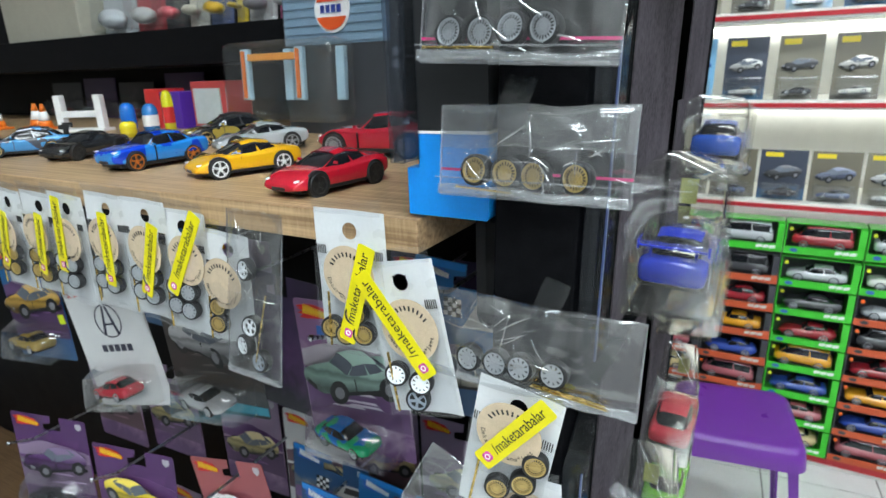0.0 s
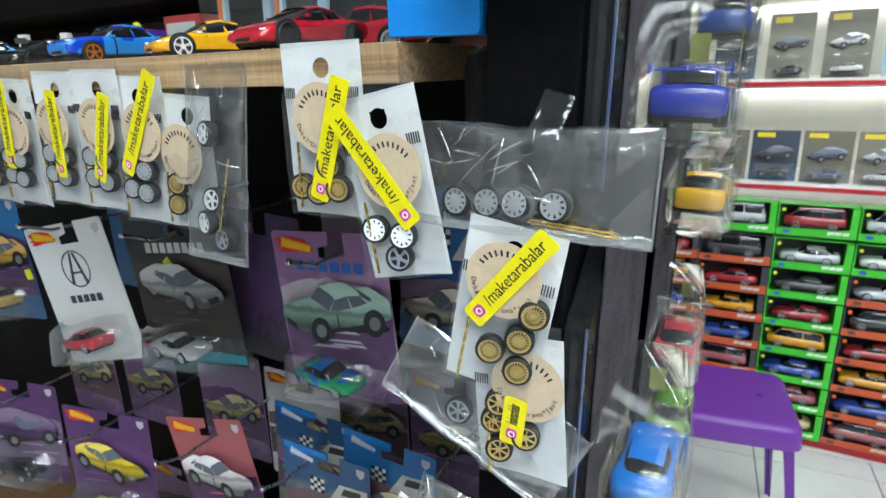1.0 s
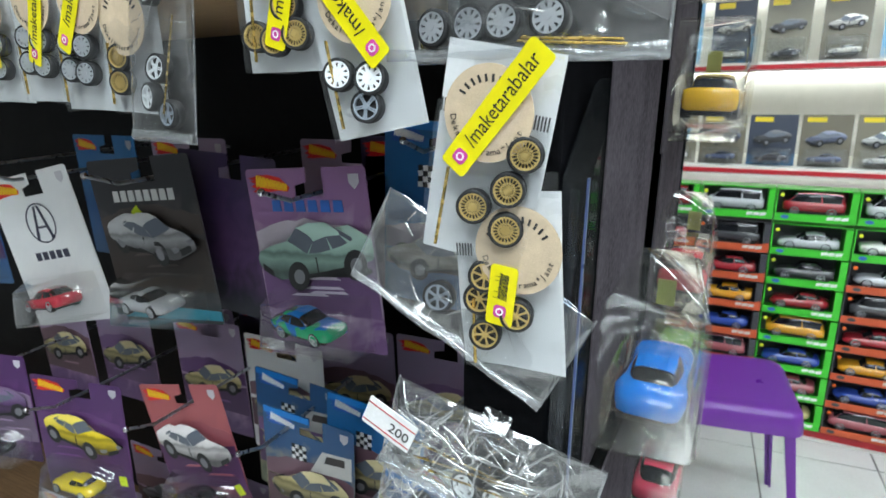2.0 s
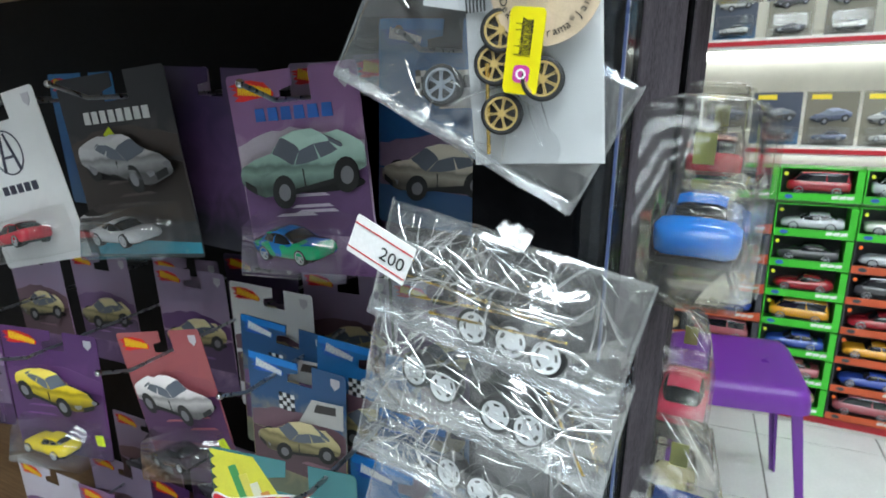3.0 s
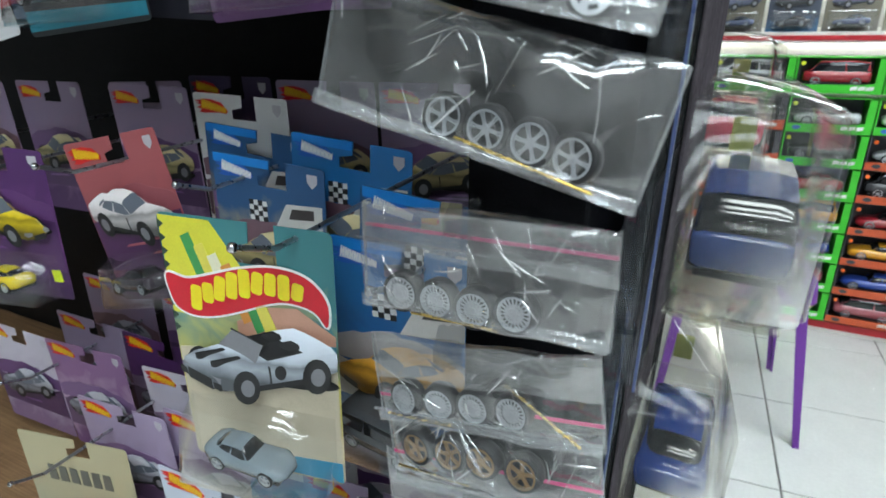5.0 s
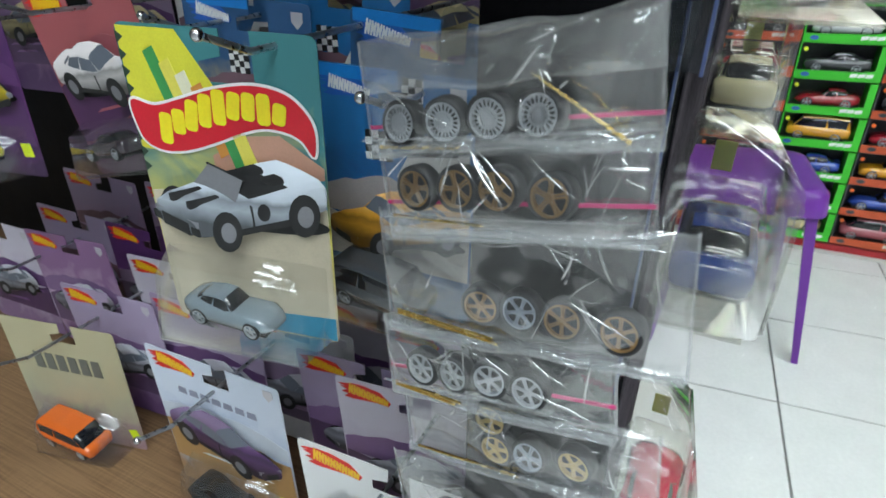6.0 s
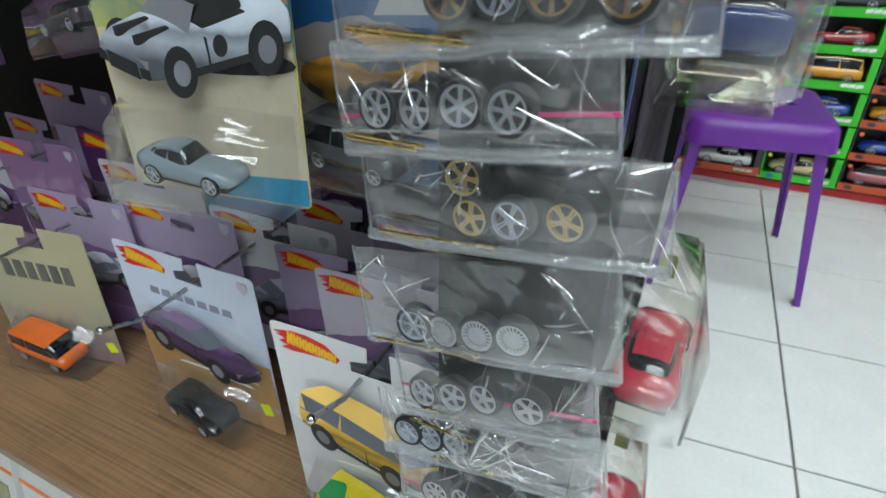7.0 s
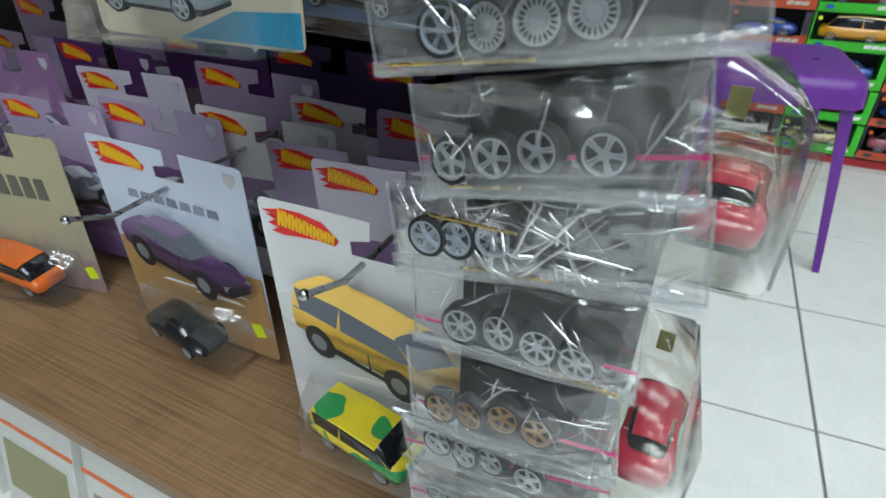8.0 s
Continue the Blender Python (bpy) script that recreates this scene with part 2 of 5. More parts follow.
def crumple(u, v, seed, amount):
    """Height of creased film: broad folds, sharp ridges and flat facets between them."""
    w = .010 * noise.noise((u * 45, v * 45, seed + 9))
    a = noise.noise((u * 26 + seed, v * 34, seed * 1.7))
    b = abs(noise.noise(((u + w) * 45 + v * 30, v * 60 - u * 20 + seed, 3.1 * seed)))
    c = abs(noise.noise(((u - w) * 95 - v * 60 + 7, v * 80 + u * 50 + seed, seed)))
    return amount * (1.7 * a + 1.3 * (.25 - b) + .35 * (.25 - c))


# ---- toy cars ----
# stations: x, bottom, shoulder height, crown height, half width (lengths of a car 1 long)
BODIES = {
    "wedge": [(-0.5, .10, .17, .20, .17), (-0.47, .07, .20, .225, .205), (-.36, .05, .205, .235, .222), (-.2, .05, .20, .23, .225), (0, .045, .175, .21, .215), (.18, .045, .185, .205, .217), (.34, .045, .176, .19, .220), (.45, .05, .135, .148, .205), (.5, .06, .10, .11, .17)],
    "coupe": [(-0.5, .10, .19, .21, .17), (-0.47, .07, .215, .235, .195), (-.36, .055, .22, .235, .205), (-.2, .055, .21, .23, .205), (0, .05, .20, .22, .203), (.18, .05, .195, .22, .203), (.34, .055, .185, .205, .205), (.45, .06, .165, .18, .19), (.5, .07, .13, .145, .15)],
    "muscle": [(-0.5, .11, .22, .235, .17), (-0.48, .08, .235, .25, .195), (-.36, .065, .235, .245, .205), (-.2, .06, .22, .235, .205), (0, .06, .215, .23, .20), (.18, .06, .21, .235, .20), (.34, .06, .205, .225, .203), (.46, .065, .19, .20, .19), (.5, .08, .16, .17, .16)],
    "classic": [(-0.5, .12, .18, .20, .12), (-0.46, .09, .21, .235, .17), (-.36, .06, .225, .26, .205), (-.2, .055, .20, .24, .20), (0, .05, .185, .215, .185), (.18, .05, .19, .22, .19), (.33, .055, .19, .215, .20), (.44, .07, .155, .175, .16), (.5, .09, .12, .13, .10)],
    "van": [(-0.5, .12, .24, .25, .18), (-0.48, .09, .26, .27, .20), (-.36, .08, .27, .28, .208), (-.2, .08, .27, .28, .208), (0, .08, .27, .28, .208), (.18, .08, .27, .28, .208), (.36, .08, .27, .28, .208), (.47, .09, .25, .26, .20), (.5, .11, .22, .23, .17)],
}
# cabin: x, half width at the foot, half width at the top, height
CABINS = {
    "wedge": [(-.34, .15, .10, .215), (-.20, .175, .125, .285), (-.06, .185, .13, .305), (.06, .185, .13, .285), (.24, .165, .14, .185)],
    "coupe": [(-.40, .15, .12, .235), (-.26, .175, .13, .315), (-.10, .185, .135, .335), (.05, .185, .135, .315), (.20, .17, .14, .215)],
    "muscle": [(-.36, .16, .13, .245), (-.22, .18, .135, .32), (-.08, .185, .14, .335), (.06, .185, .14, .32), (.17, .17, .15, .225)],
    "classic": [(-.38, .13, .10, .245), (-.26, .15, .11, .305), (-.12, .16, .115, .325), (0, .16, .115, .315), (.09, .155, .12, .215)],
    "van": [(-.48, .19, .17, .27), (-.44, .195, .175, .43), (-.10, .20, .18, .45), (.28, .20, .18, .43), (.42, .19, .17, .27)],
}


def body_bm(style):
    bm = bmesh.new()
    rings = []
    for x, zb, zs, zc, w in BODIES[style]:
        half = [(0, zb), (w * .8, zb), (w * .97, zb + .02), (w, zb * .45 + zs * .55), (w * .97, zs * .97), (w * .78, zs + (zc - zs) * .7), (w * .35, zc), (0, zc * 1.005)]
        full = half + [(-y, z) for y, z in half[-2:0:-1]]
        rings.append([bm.verts.new((x, y, z)) for y, z in full])
    n = len(rings[0])
    for p, q in zip(rings, rings[1:]):
        for k in range(n):
            bm.faces.new((p[k], p[(k + 1) % n], q[(k + 1) % n], q[k]))
    bm.faces.new(rings[0][::-1]), bm.faces.new(rings[-1])
    sharp = bm.edges.layers.float.new("crease_edge")
    for k, c in ((2, .5), (3, .55), (4, .75), (5, .6), (9, .6), (10, .75), (11, .55), (12, .5)):
        for p, q in zip(rings, rings[1:]):
            e = bm.edges.get((p[k], q[k]))
            if e:
                e[sharp] = c
    for r in (rings[0], rings[-1]):
        for k in range(n):
            bm.edges.get((r[k], r[(k + 1) % n]))[sharp] = .55
    return bm


def cabin_bm(style):
    bm = bmesh.new()
    rings = []
    for x, wf, wt, h in CABINS[style]:
        base = .17 if style != "van" else .24
        pts = [(-wf, base), (-(wf + wt) / 2, (base + h) / 2 + .01), (-wt, h - .012), (-wt * .6, h), (wt * .6, h), (wt, h - .012), ((wf + wt) / 2, (base + h) / 2 + .01), (wf, base)]
        rings.append([bm.verts.new((x, y, z)) for y, z in pts])
    for p, q in zip(rings, rings[1:]):
        for k in range(7):
            bm.faces.new((p[k], p[k + 1], q[k + 1], q[k]))
    bm.faces.new(rings[0][::-1]), bm.faces.new(rings[-1])
    return bm


def roof_bm(style):
    """The painted roof and its pillars, a little proud of the glass."""
    bm = bmesh.new()
    st = CABINS[style]
    s1, s2, s3 = st[1], st[2], st[3]
    up = .006
    rows = []
    for x, wf, wt, h in (s1, s2, s3):
        rows.append([bm.verts.new((x, y, z)) for y, z in ((-wt * 1.04, h - .022), (-wt, h - .006), (-wt * .6, h + up), (wt * .6, h + up), (wt, h - .006), (wt * 1.04, h - .022))])
    for p, q in zip(rows, rows[1:]):
        for k in range(5):
            bm.faces.new((p[k], p[k + 1], q[k + 1], q[k]))
    base = .19 if style != "van" else .25
    for sgn, e in ((-1, 0), (1, 5)):
        for (x0, wf0, wt0, h0), row, d in ((st[0], rows[0], .06), (st[4], rows[2], -.022)):
            foot = [bm.verts.new((x0 + k, sgn * (wf0 + .005), min(base + .02, h0))) for k in (0, d)]
            bm.faces.new((row[e], foot[0], foot[1]))
        x, wf, wt, h = st[2]
        foot = [bm.verts.new((x - .04 + k, sgn * (wf + .005), base)) for k in (0, .03)]
        bm.faces.new((rows[1][e], foot[0], foot[1]))
    return bm


def spokes(bm, kind, r, y0, y1):
    """The face of a wheel, looking along -y."""
    count = {"star5": 5, "star6": 6, "star7": 7, "disc10": 10, "mesh": 20, "slot": 5}[kind]
    ring(bm, 0, 0, r * .88, r, y0, y1, 28)
    prism(bm, disc(0, 0, r * .2, 12), y0 - r * .04, y1)
    if kind == "mesh":
        for k in range(count):
            for lean in (-30, 30):
                c0, c1 = radians(360 * k / count), radians(360 * k / count + lean)
                inner, outer = Vector((r * .2 * math.cos(c0), r * .2 * math.sin(c0))), Vector((r * .9 * math.cos(c1), r * .9 * math.sin(c1)))
                off = (outer - inner).orthogonal().normalized() * r * .027
                pts = [tuple(p) for p in (inner - off, outer - off, outer + off, inner + off)]
                prism(bm, pts, y0 + r * .04, y1)
        ring(bm, 0, 0, r * .5, r * .54, y0 + r * .02, y1, 24)
    elif kind == "slot":
        # a plain dished face with five short slots
        ring(bm, 0, 0, r * .78, r * .9, y0 + r * .06, y1, 28)
        ring(bm, 0, 0, r * .18, r * .56, y0 + r * .08, y1, 24)
        for k in range(5):
            a0, a1 = radians(72 * k + 20), radians(72 * k + 52)
            pts = [(r * q * math.cos(a0 + (a1 - a0) * f), r * q * math.sin(a0 + (a1 - a0) * f)) for q, fs in ((.8, (0, .25, .5, .75, 1)), (.54, (1, .5, 0))) for f in fs]
            prism(bm, pts, y0 + r * .07, y1)
    elif kind == "disc10":
        prism(bm, disc(0, 0, r * .55, 24), y0 + r * .03, y1)
        for k in range(count):
            prism(bm, turned([(r * .5, -r * .13), (r * .9, -r * .15), (r * .9, r * .15), (r * .5, r * .13)], 36 * k), y0 + r * .03, y1)
    else:
        wid = {5: .16, 6: .12, 7: .09}[count]
        for k in range(count):
            # each arm is a pair of thin spokes that part towards the rim
            for q in (-1, 1):
                prism(bm, turned([(r * .1, q * r * wid * .08), (r * .9, q * r * wid * .22), (r * .9, q * r * wid * 1.1), (r * .5, q * r * wid * .72), (r * .1, q * r * wid * .9)][::q], 360 * k / count + 90), y0 + r * .1, y1 + r * .06)
        ring(bm, 0, 0, r * .10, r * .24, y0 + r * .04, y1, 14)


WHEEL_MESHES = {}


def wheel_meshes(kind, rim):
    """Tyre, rim face and barrel of a wheel 1 in diameter and 0.55 wide, facing -y, made once."""
    key = (kind, rim.name)
    if key not in WHEEL_MESHES:
        t = bmesh.new()
        lathe(t, [(.385, -.245), (.40, -.272), (.465, -.27), (.495, -.22), (.5, -.1), (.5, .12), (.49, .24), (.44, .27), (.36, .26)], 30)
        tyre = link_bm("tyre", t, TYRE, None, "", True)
        f = bmesh.new()
        spokes(f, kind, .395, -.265, -.20)
        lathe(f, [(.395, -.262), (.37, -.2), (.35, .1)], 28)
        face = link_bm("rim", f, rim, None)
        d = bmesh.new()
        prism(d, disc(0, 0, .36, 24), -.08, .2)
        dark = link_bm("barrel", d, DARK, None)
        WHEEL_MESHES[key] = [o.data for o in (tyre, face, dark)]
        for o in (tyre, face, dark):
            bpy.data.objects.remove(o)
    return WHEEL_MESHES[key]


def car(name, label, m, length, style, colour, rim=None, second=None, wing=None, group="", wheel_kind="star5", seen="full", parent=None, lights=True):
    """A small die-cast car: nose along +x of its pose."""
    rim = rim or RIM_SILVER
    if parent is None:
        top = empty(name, m, label, "toy car", group)
    else:
        top = new(name)
        top.parent, top.matrix_basis = parent, m
        if label:
            top["label"] = label
    top.scale = (length,) * 3
    b = part("body", body_bm(style), colour, top, "", True)
    if seen == "full":
        sub = b.modifiers.new("round", "SUBSURF")
        sub.levels = sub.render_levels = 2
    part("window_glass", cabin_bm(style), GLASS, top, "", True)
    part("roof", roof_bm(style), second or colour, top)
    sh = BODIES[style]
    bm = bmesh.new()
    box(bm, -.44, .44, -.17, .17, .035, .075, .01)
    part("base", bm, DARK, top)
    ty, fc, dk = wheel_meshes(wheel_kind, rim)
    r = .182 if style == "wedge" else .176
    for x in (-.29, .30):
        for s in (-1, 1):
            w = .195 if style != "wedge" else .217
            if seen == "full":
                # flat black disc stands in for the shaded hollow of the wheel well
                bm = bmesh.new()
                prism(bm, disc(0, 0, r * .555, 22), -.0105, .03)
                a = part("wheel_arch", bm, DARK, top)
                a.matrix_basis = pose(x, s * (w - .004), r * .5 + .004, 0, 0, 0 if s < 0 else 180)
            at = pose(x, s * (w - .025), r * .5, 0, 0, 0 if s < 0 else 180) @ Matrix.Diagonal((r, r * .8, r, 1))
            t = shared("wheel", ty, top, at)
            if parent is None:
                shared("rim", fc, t), shared("barrel", dk, t)
            else:
                shared("rim", fc, top, at), shared("barrel", dk, top, at)
    if lights:
        st = sh[-2]
        for s in (-1, 1):
            bm = bmesh.new()
            bmesh.ops.create_uvsphere(bm, u_segments=10, v_segments=6, radius=.026, matrix=Matrix.LocRotScale((st[0] - .005, s * st[4] * .78, st[2] - .004), None, (1.5, .8, .4)))
            part("headlight", bm, col(.75, .77, .8, .1, .5), top, "", True)
            bm = box_bm(-.505, -.48, s * .10 - .045, s * .10 + .045, sh[1][2] - .045, sh[1][2] - .012, .004)
            part("tail_light", bm, col(.45, .01, .01, .2, .5), top)
        part("grille", box_bm(sh[-1][0] - .02, sh[-1][0] + .004, -.075, .075, sh[-1][1] + .002, sh[-1][1] + .028, .006), DARK, top)
        for s in (-1, 1):
            part("mirror", box_bm(.10, .125, s * .205 - .018, s * .205 + .018, .215, .238, .006), colour, top)
            part("sill", box_bm(-.2, .2, s * (sh[4][4] - .004) - .004, s * (sh[4][4] - .004) + .004, .045, .07, .003), DARK, top)
        for s in (-1, 1):
            part("door_line", box_bm(.098, .102, s * .2 - .012, s * .2 + .012, .07, sh[4][2]), DARK, top)
    if wing:
        bm = bmesh.new()
        box(bm, -.5, -.40, -.20, .20, .305, .318, .004)
        for s in (-.13, .13):
            box(bm, -.46, -.43, s - .008, s + .008, .21, .31)
        for s in (-.2, .2):
            box(bm, -.51, -.39, s - .006, s + .006, .29, .35)
        part("rear_wing", bm, wing, top)
    return top


# ---- the shop: floor, walls, ceiling, lamps ----
floor = tagged(link_bm("floor", box_bm(-2.6, 3.2, -2.2, 2.9, -0.06, -0.004), GROUT), "white glazed floor tiles with grey joints", "floor", kind="structure")
tile_bm = bmesh.new()
box(tile_bm, -0.1825, 0.1825, -0.1825, 0.1825, -0.004, 0.0, 0.0015)
tile_first = link_bm("tile", tile_bm, TILE, floor)
for i, j in [(i, j) for i in range(-7, 8) for j in range(-9, 5)]:
    at = pose(0.3755 + 0.3685 * i - 0.031 * j, 1.1935 + 0.3685 * j + 0.031 * i, 0, 0, 0, 4.8)
    if (i, j) == (-7, -9):
        tile_first.matrix_basis = at
    else:
        shared("tile", tile_first.data, floor, at)
# unseen walls; their grey is set for contrast in the film's reflections
for nm, b in (("wall_north", (-2.6, 3.2, 2.9, 3.0, 0, 2.8)), ("wall_south", (-2.6, 3.2, -2.3, -2.2, 0, 2.8)), ("wall_east", (3.2, 3.3, -2.2, 2.9, 0, 2.8)), ("wall_west", (-2.7, -2.6, -2.2, 2.9, 0, 2.8))):
    tagged(link_bm(nm, box_bm(*b), WALL), "plain grey unseen wall closing the shop", "wall", kind="structure")
tagged(link_bm("ceiling", box_bm(-2.7, 3.3, -2.3, 3.0, 2.8, 2.9), CEIL), "plain white shop ceiling", "ceiling", kind="structure")
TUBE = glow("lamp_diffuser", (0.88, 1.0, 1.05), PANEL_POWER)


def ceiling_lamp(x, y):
    top = empty("ceiling_light", pose(x, y, 2.8), "long white unseen ceiling light with a lit diffuser", "ceiling light", "ceiling lights")
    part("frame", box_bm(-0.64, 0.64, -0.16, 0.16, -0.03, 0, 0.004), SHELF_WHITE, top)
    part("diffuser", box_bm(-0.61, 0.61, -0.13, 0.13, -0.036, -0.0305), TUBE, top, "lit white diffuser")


# unseen lamps; rows behind the camera are added for highlights on the bags
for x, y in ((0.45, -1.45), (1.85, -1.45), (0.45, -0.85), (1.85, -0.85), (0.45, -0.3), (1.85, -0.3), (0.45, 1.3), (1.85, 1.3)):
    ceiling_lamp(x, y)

# ---- the display rack ----
def rack_board(name, b, mat, label, bevel=0.0):
    return tagged(link_bm(name, box_bm(*b, bevel), mat), label, "shelf" if "shelf" in name else "panel", kind="structure")


rack_board("back_panel", (-2.2, -0.1, 0.64, 0.66, 0, 2.1), BLACK, "black back board of the display rack")
LEANING = 0.030  # the end panel stands a little out of plumb


def side_x(z):
    return -0.0505 + LEANING * (z - 1.375)


post = rack_board("post", (-0.100, -0.0635, 0.2215, 0.66, 0, 2.1), POST_BLACK, "matt black end panel of the display rack", 0.0012)
for v in post.data.vertices:
    v.co.x += LEANING * (v.co.z - 1.375)
rack_board("shelf_upper", (-2.2, -0.134, 0.213, 0.638, 1.369, 1.385), WOOD, "light oak laminate shelf with model cars", 0.0006)
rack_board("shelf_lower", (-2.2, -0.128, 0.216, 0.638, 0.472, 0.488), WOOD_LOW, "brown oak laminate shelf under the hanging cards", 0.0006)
rack_board("shelf_base", (-2.2, -0.134, 0.16, 0.638, 0.27, 0.288), SHELF_WHITE, "white bottom shelf of the rack", 0.0006)
rack_board("shelf_top", (-2.2, -0.102, 0.51, 0.638, 1.463, 1.507), FASCIA, "black fascia shelf above the model cars", 0.001)


# ---- wheels, bags and pouches ----
def toy_wheel(bag, u, y, v, d, kind, rim, turn=0.0, tip=0.0, roll=0.0):
    """A loose wheel in a bag, at u and v in the bag's plane."""
    ty, fc, dk = wheel_meshes(kind, rim)
    tone = rim.name.split("_")[0]
    w = shared("toy_wheel", ty, bag, pose(u, y, v, tip, 0, turn) @ pose(0, 0, 0, 0, roll, 0) @ Matrix.Diagonal((d, d * .76, d, 1)))
    w["label"] = "small %s wheel with black rubber tyre" % tone
    shared("rim", fc, w), shared("barrel", dk, w)
    return w


def film_y(a, c, w, h, thick, seed, amount, side):
    """How far one sheet of a bag lies before or behind its plane."""
    u, v = (a - .5) * w, (c - .5) * h
    swell = (math.sin(math.pi * a) ** .5) * (math.sin(math.pi * c) ** .5)
    e = crumple(u, v, seed + side, amount) * (.45 + .55 * swell)
    return side * thick * .5 * swell + e + .0025 * noise.noise((u * 14, v * 20, seed * 2.3))


def film_bm(w, h, thick, seed, amount, nu=84, nv=40):
    """Two creased sheets, closed at the rim and bulging in the middle, in x and z."""
    bm = bmesh.new()
    for side in (-1, 1):
        grid = []
        for j in range(nv + 1):
            row = []
            for i in range(nu + 1):
                a, c = i / nu, j / nv
                u, v = (a - .5) * w, (c - .5) * h
                wob = .0012 * noise.noise((u * 60, v * 60, seed))
                row.append(bm.verts.new((u + wob * (c - .5), film_y(a, c, w, h, thick, seed, amount, side), v + wob * 1.2)))
            grid.append(row)
        for j in range(nv):
            for i in range(nu):
                bm.faces.new((grid[j][i], grid[j][i + 1], grid[j + 1][i + 1], grid[j + 1][i]))
    return bm


def crease_bm(w, h, thick, seed, amount, count, longest, widest):
    """Sharp tapered folds standing on the front sheet, many of them fanning out from pinched spots."""
    bm = bmesh.new()
    rng = random.Random(round(seed * 100))
    pinch = [(rng.uniform(-.40, .40) * w, rng.uniform(-.1, .45) * h) for k in range(4)]
    for k in range(count):
        if rng.random() < .6:
            pu, pv = rng.choice(pinch)
            pu, pv = pu + rng.gauss(0, .0025), pv + rng.gauss(0, .002)
        else:
            pu, pv = rng.uniform(-.46, .46) * w, rng.uniform(-.44, .46) * h
        ang, bend = rng.uniform(0, 2 * math.pi), rng.uniform(-.5, .5)
        length, wide = longest * rng.uniform(.2, 1) ** 1.6, rng.uniform(.3, 1) ** 1.3 * widest
        n, rows = 9, []
        for i in range(n + 1):
            f = i / n
            a = ang + bend * f
            pu, pv = pu + math.cos(a) * length / n, pv + math.sin(a) * length / n
            if abs(pu) > w * .48 or abs(pv) > h * .47:
                break
            y = film_y(pu / w + .5, pv / h + .5, w, h, thick, seed, amount, -1)
            d = wide * (math.sin(math.pi * (.08 + .9 * f)) ** .7)
            nx, nz = -math.sin(a) * d, math.cos(a) * d
            rows.append([bm.verts.new((pu + q * nx, y - .00012 - d * up, pv + q * nz)) for q, up in ((-1, 0), (-.45, .62), (.45, .62), (1, 0))])
        for p, q in zip(rows, rows[1:]):
            for i in range(3):
                bm.faces.new((p[i], p[i + 1], q[i + 1], q[i]))
    return bm


BAG_COUNT = [0]


def zip_bag(x, z, w, h, ang, y, wheels, kind, rim, d=0.0126, zip_at=None, rods=(), tape=None, flap=0.0, amount=0.0016, tip=-7.0):
    """A flat resealable bag taped to the post; wheels as (u, v) in millimetres."""
    BAG_COUNT[0] += 1
    seed = 3.7 * BAG_COUNT[0]
    m = pose(x, y, z) @ pose(0, 0, 0, tip, -ang, 0)
    top = empty("plastic_bag", m, "crinkled clear resealable bag holding toy wheels", "plastic bag", "bags on the post")
    crisp = amount > .0018
    film = FILM_CRISP if crisp else FILM
    part("film", film_bm(w, h, .0115, seed, amount * (1.5 if crisp else 1.15)), film, top, "", True)
    cr = part("crease", crease_bm(w, h, .0115, seed, amount * (1.5 if crisp else 1.15), 130 if crisp else 30, .032 if crisp else .019, .00068 if crisp else .00046), FILM_CREASE, top, "sharp folds in the film", True)
    cr["kind"] = "stuff"
    fold = part("fold", film_bm(w * .995, .0062 if crisp else .0038, .004, seed + 2, .0003, 50, 6), FILM_SEAM, top, "folded bottom edge", True)
    fold.matrix_basis = pose(0, -.003, -h / 2 + .0022)
    for s in (-1, 1):
        bm = bmesh.new()
        box(bm, s * w / 2 - .0005, s * w / 2 + .0003, -.0003, .0003, -h / 2, h / 2)
        part("side_seam", bm, FILM_SEAM, top)
    part("bottom_seam", box_bm(-w / 2, w / 2, -.0004, .0004, -h / 2 - .0004, -h / 2 + .0006), FILM_SEAM, top)
    if zip_at is not None:
        zz = zip_at / 1000
        part("zip_line", box_bm(-w / 2, w / 2, -.0002, .0003, zz - .0005, zz + .0005), PINK, top, "pink zip line")
        part("zip_ridge", box_bm(-w / 2, w / 2, -.0052, -.0044, zz - .0032, zz - .0026), FILM_SEAM, top)
    if flap:
        bm = film_bm(w * .98, flap, .002, seed + 1, amount * .6, 40, 10)
        f = part("flap", bm, film, top, "", True)
        f.matrix_basis = pose(0.002, -.005, h / 2 - flap / 2)
    if tape:
        tu, tv, tw, th, ta = tape
        bm = bmesh.new()
        n, g = 10, []
        for j in range(n + 1):
            zig = .0005 * (1 if j % 2 else -1) if j in (0, n) else 0
            g.append([bm.verts.new(((i / 6 - .5) * tw, -.006 + .0105 * max(0, j / n - .45) + .0004 * noise.noise((i * .9, j * .7, seed)), (j / n - .5) * th + (.0007 * (i % 2) if j in (0, n) else 0))) for i in range(7)])
        for j in range(n):
            for i in range(6):
                bm.faces.new((g[j][i], g[j][i + 1], g[j + 1][i + 1], g[j + 1][i]))
        t = part("tape", bm, TAPE, top, "crumpled clear adhesive tape", True)
        t.matrix_basis = pose(tu / 1000, 0, tv / 1000, 0, -ta, 0)
    rng = random.Random(seed)
    for k, wh in enumerate(wheels):
        u, v = wh[0] / 1000, wh[1] / 1000
        kk, rr, dd = (wh[2] if len(wh) > 2 else kind), (wh[3] if len(wh) > 3 else rim), d
        toy_wheel(top, u, -.0005, v, dd, kk, rr, rng.uniform(-13, 2), rng.uniform(-6, 4), rng.uniform(0, 60))
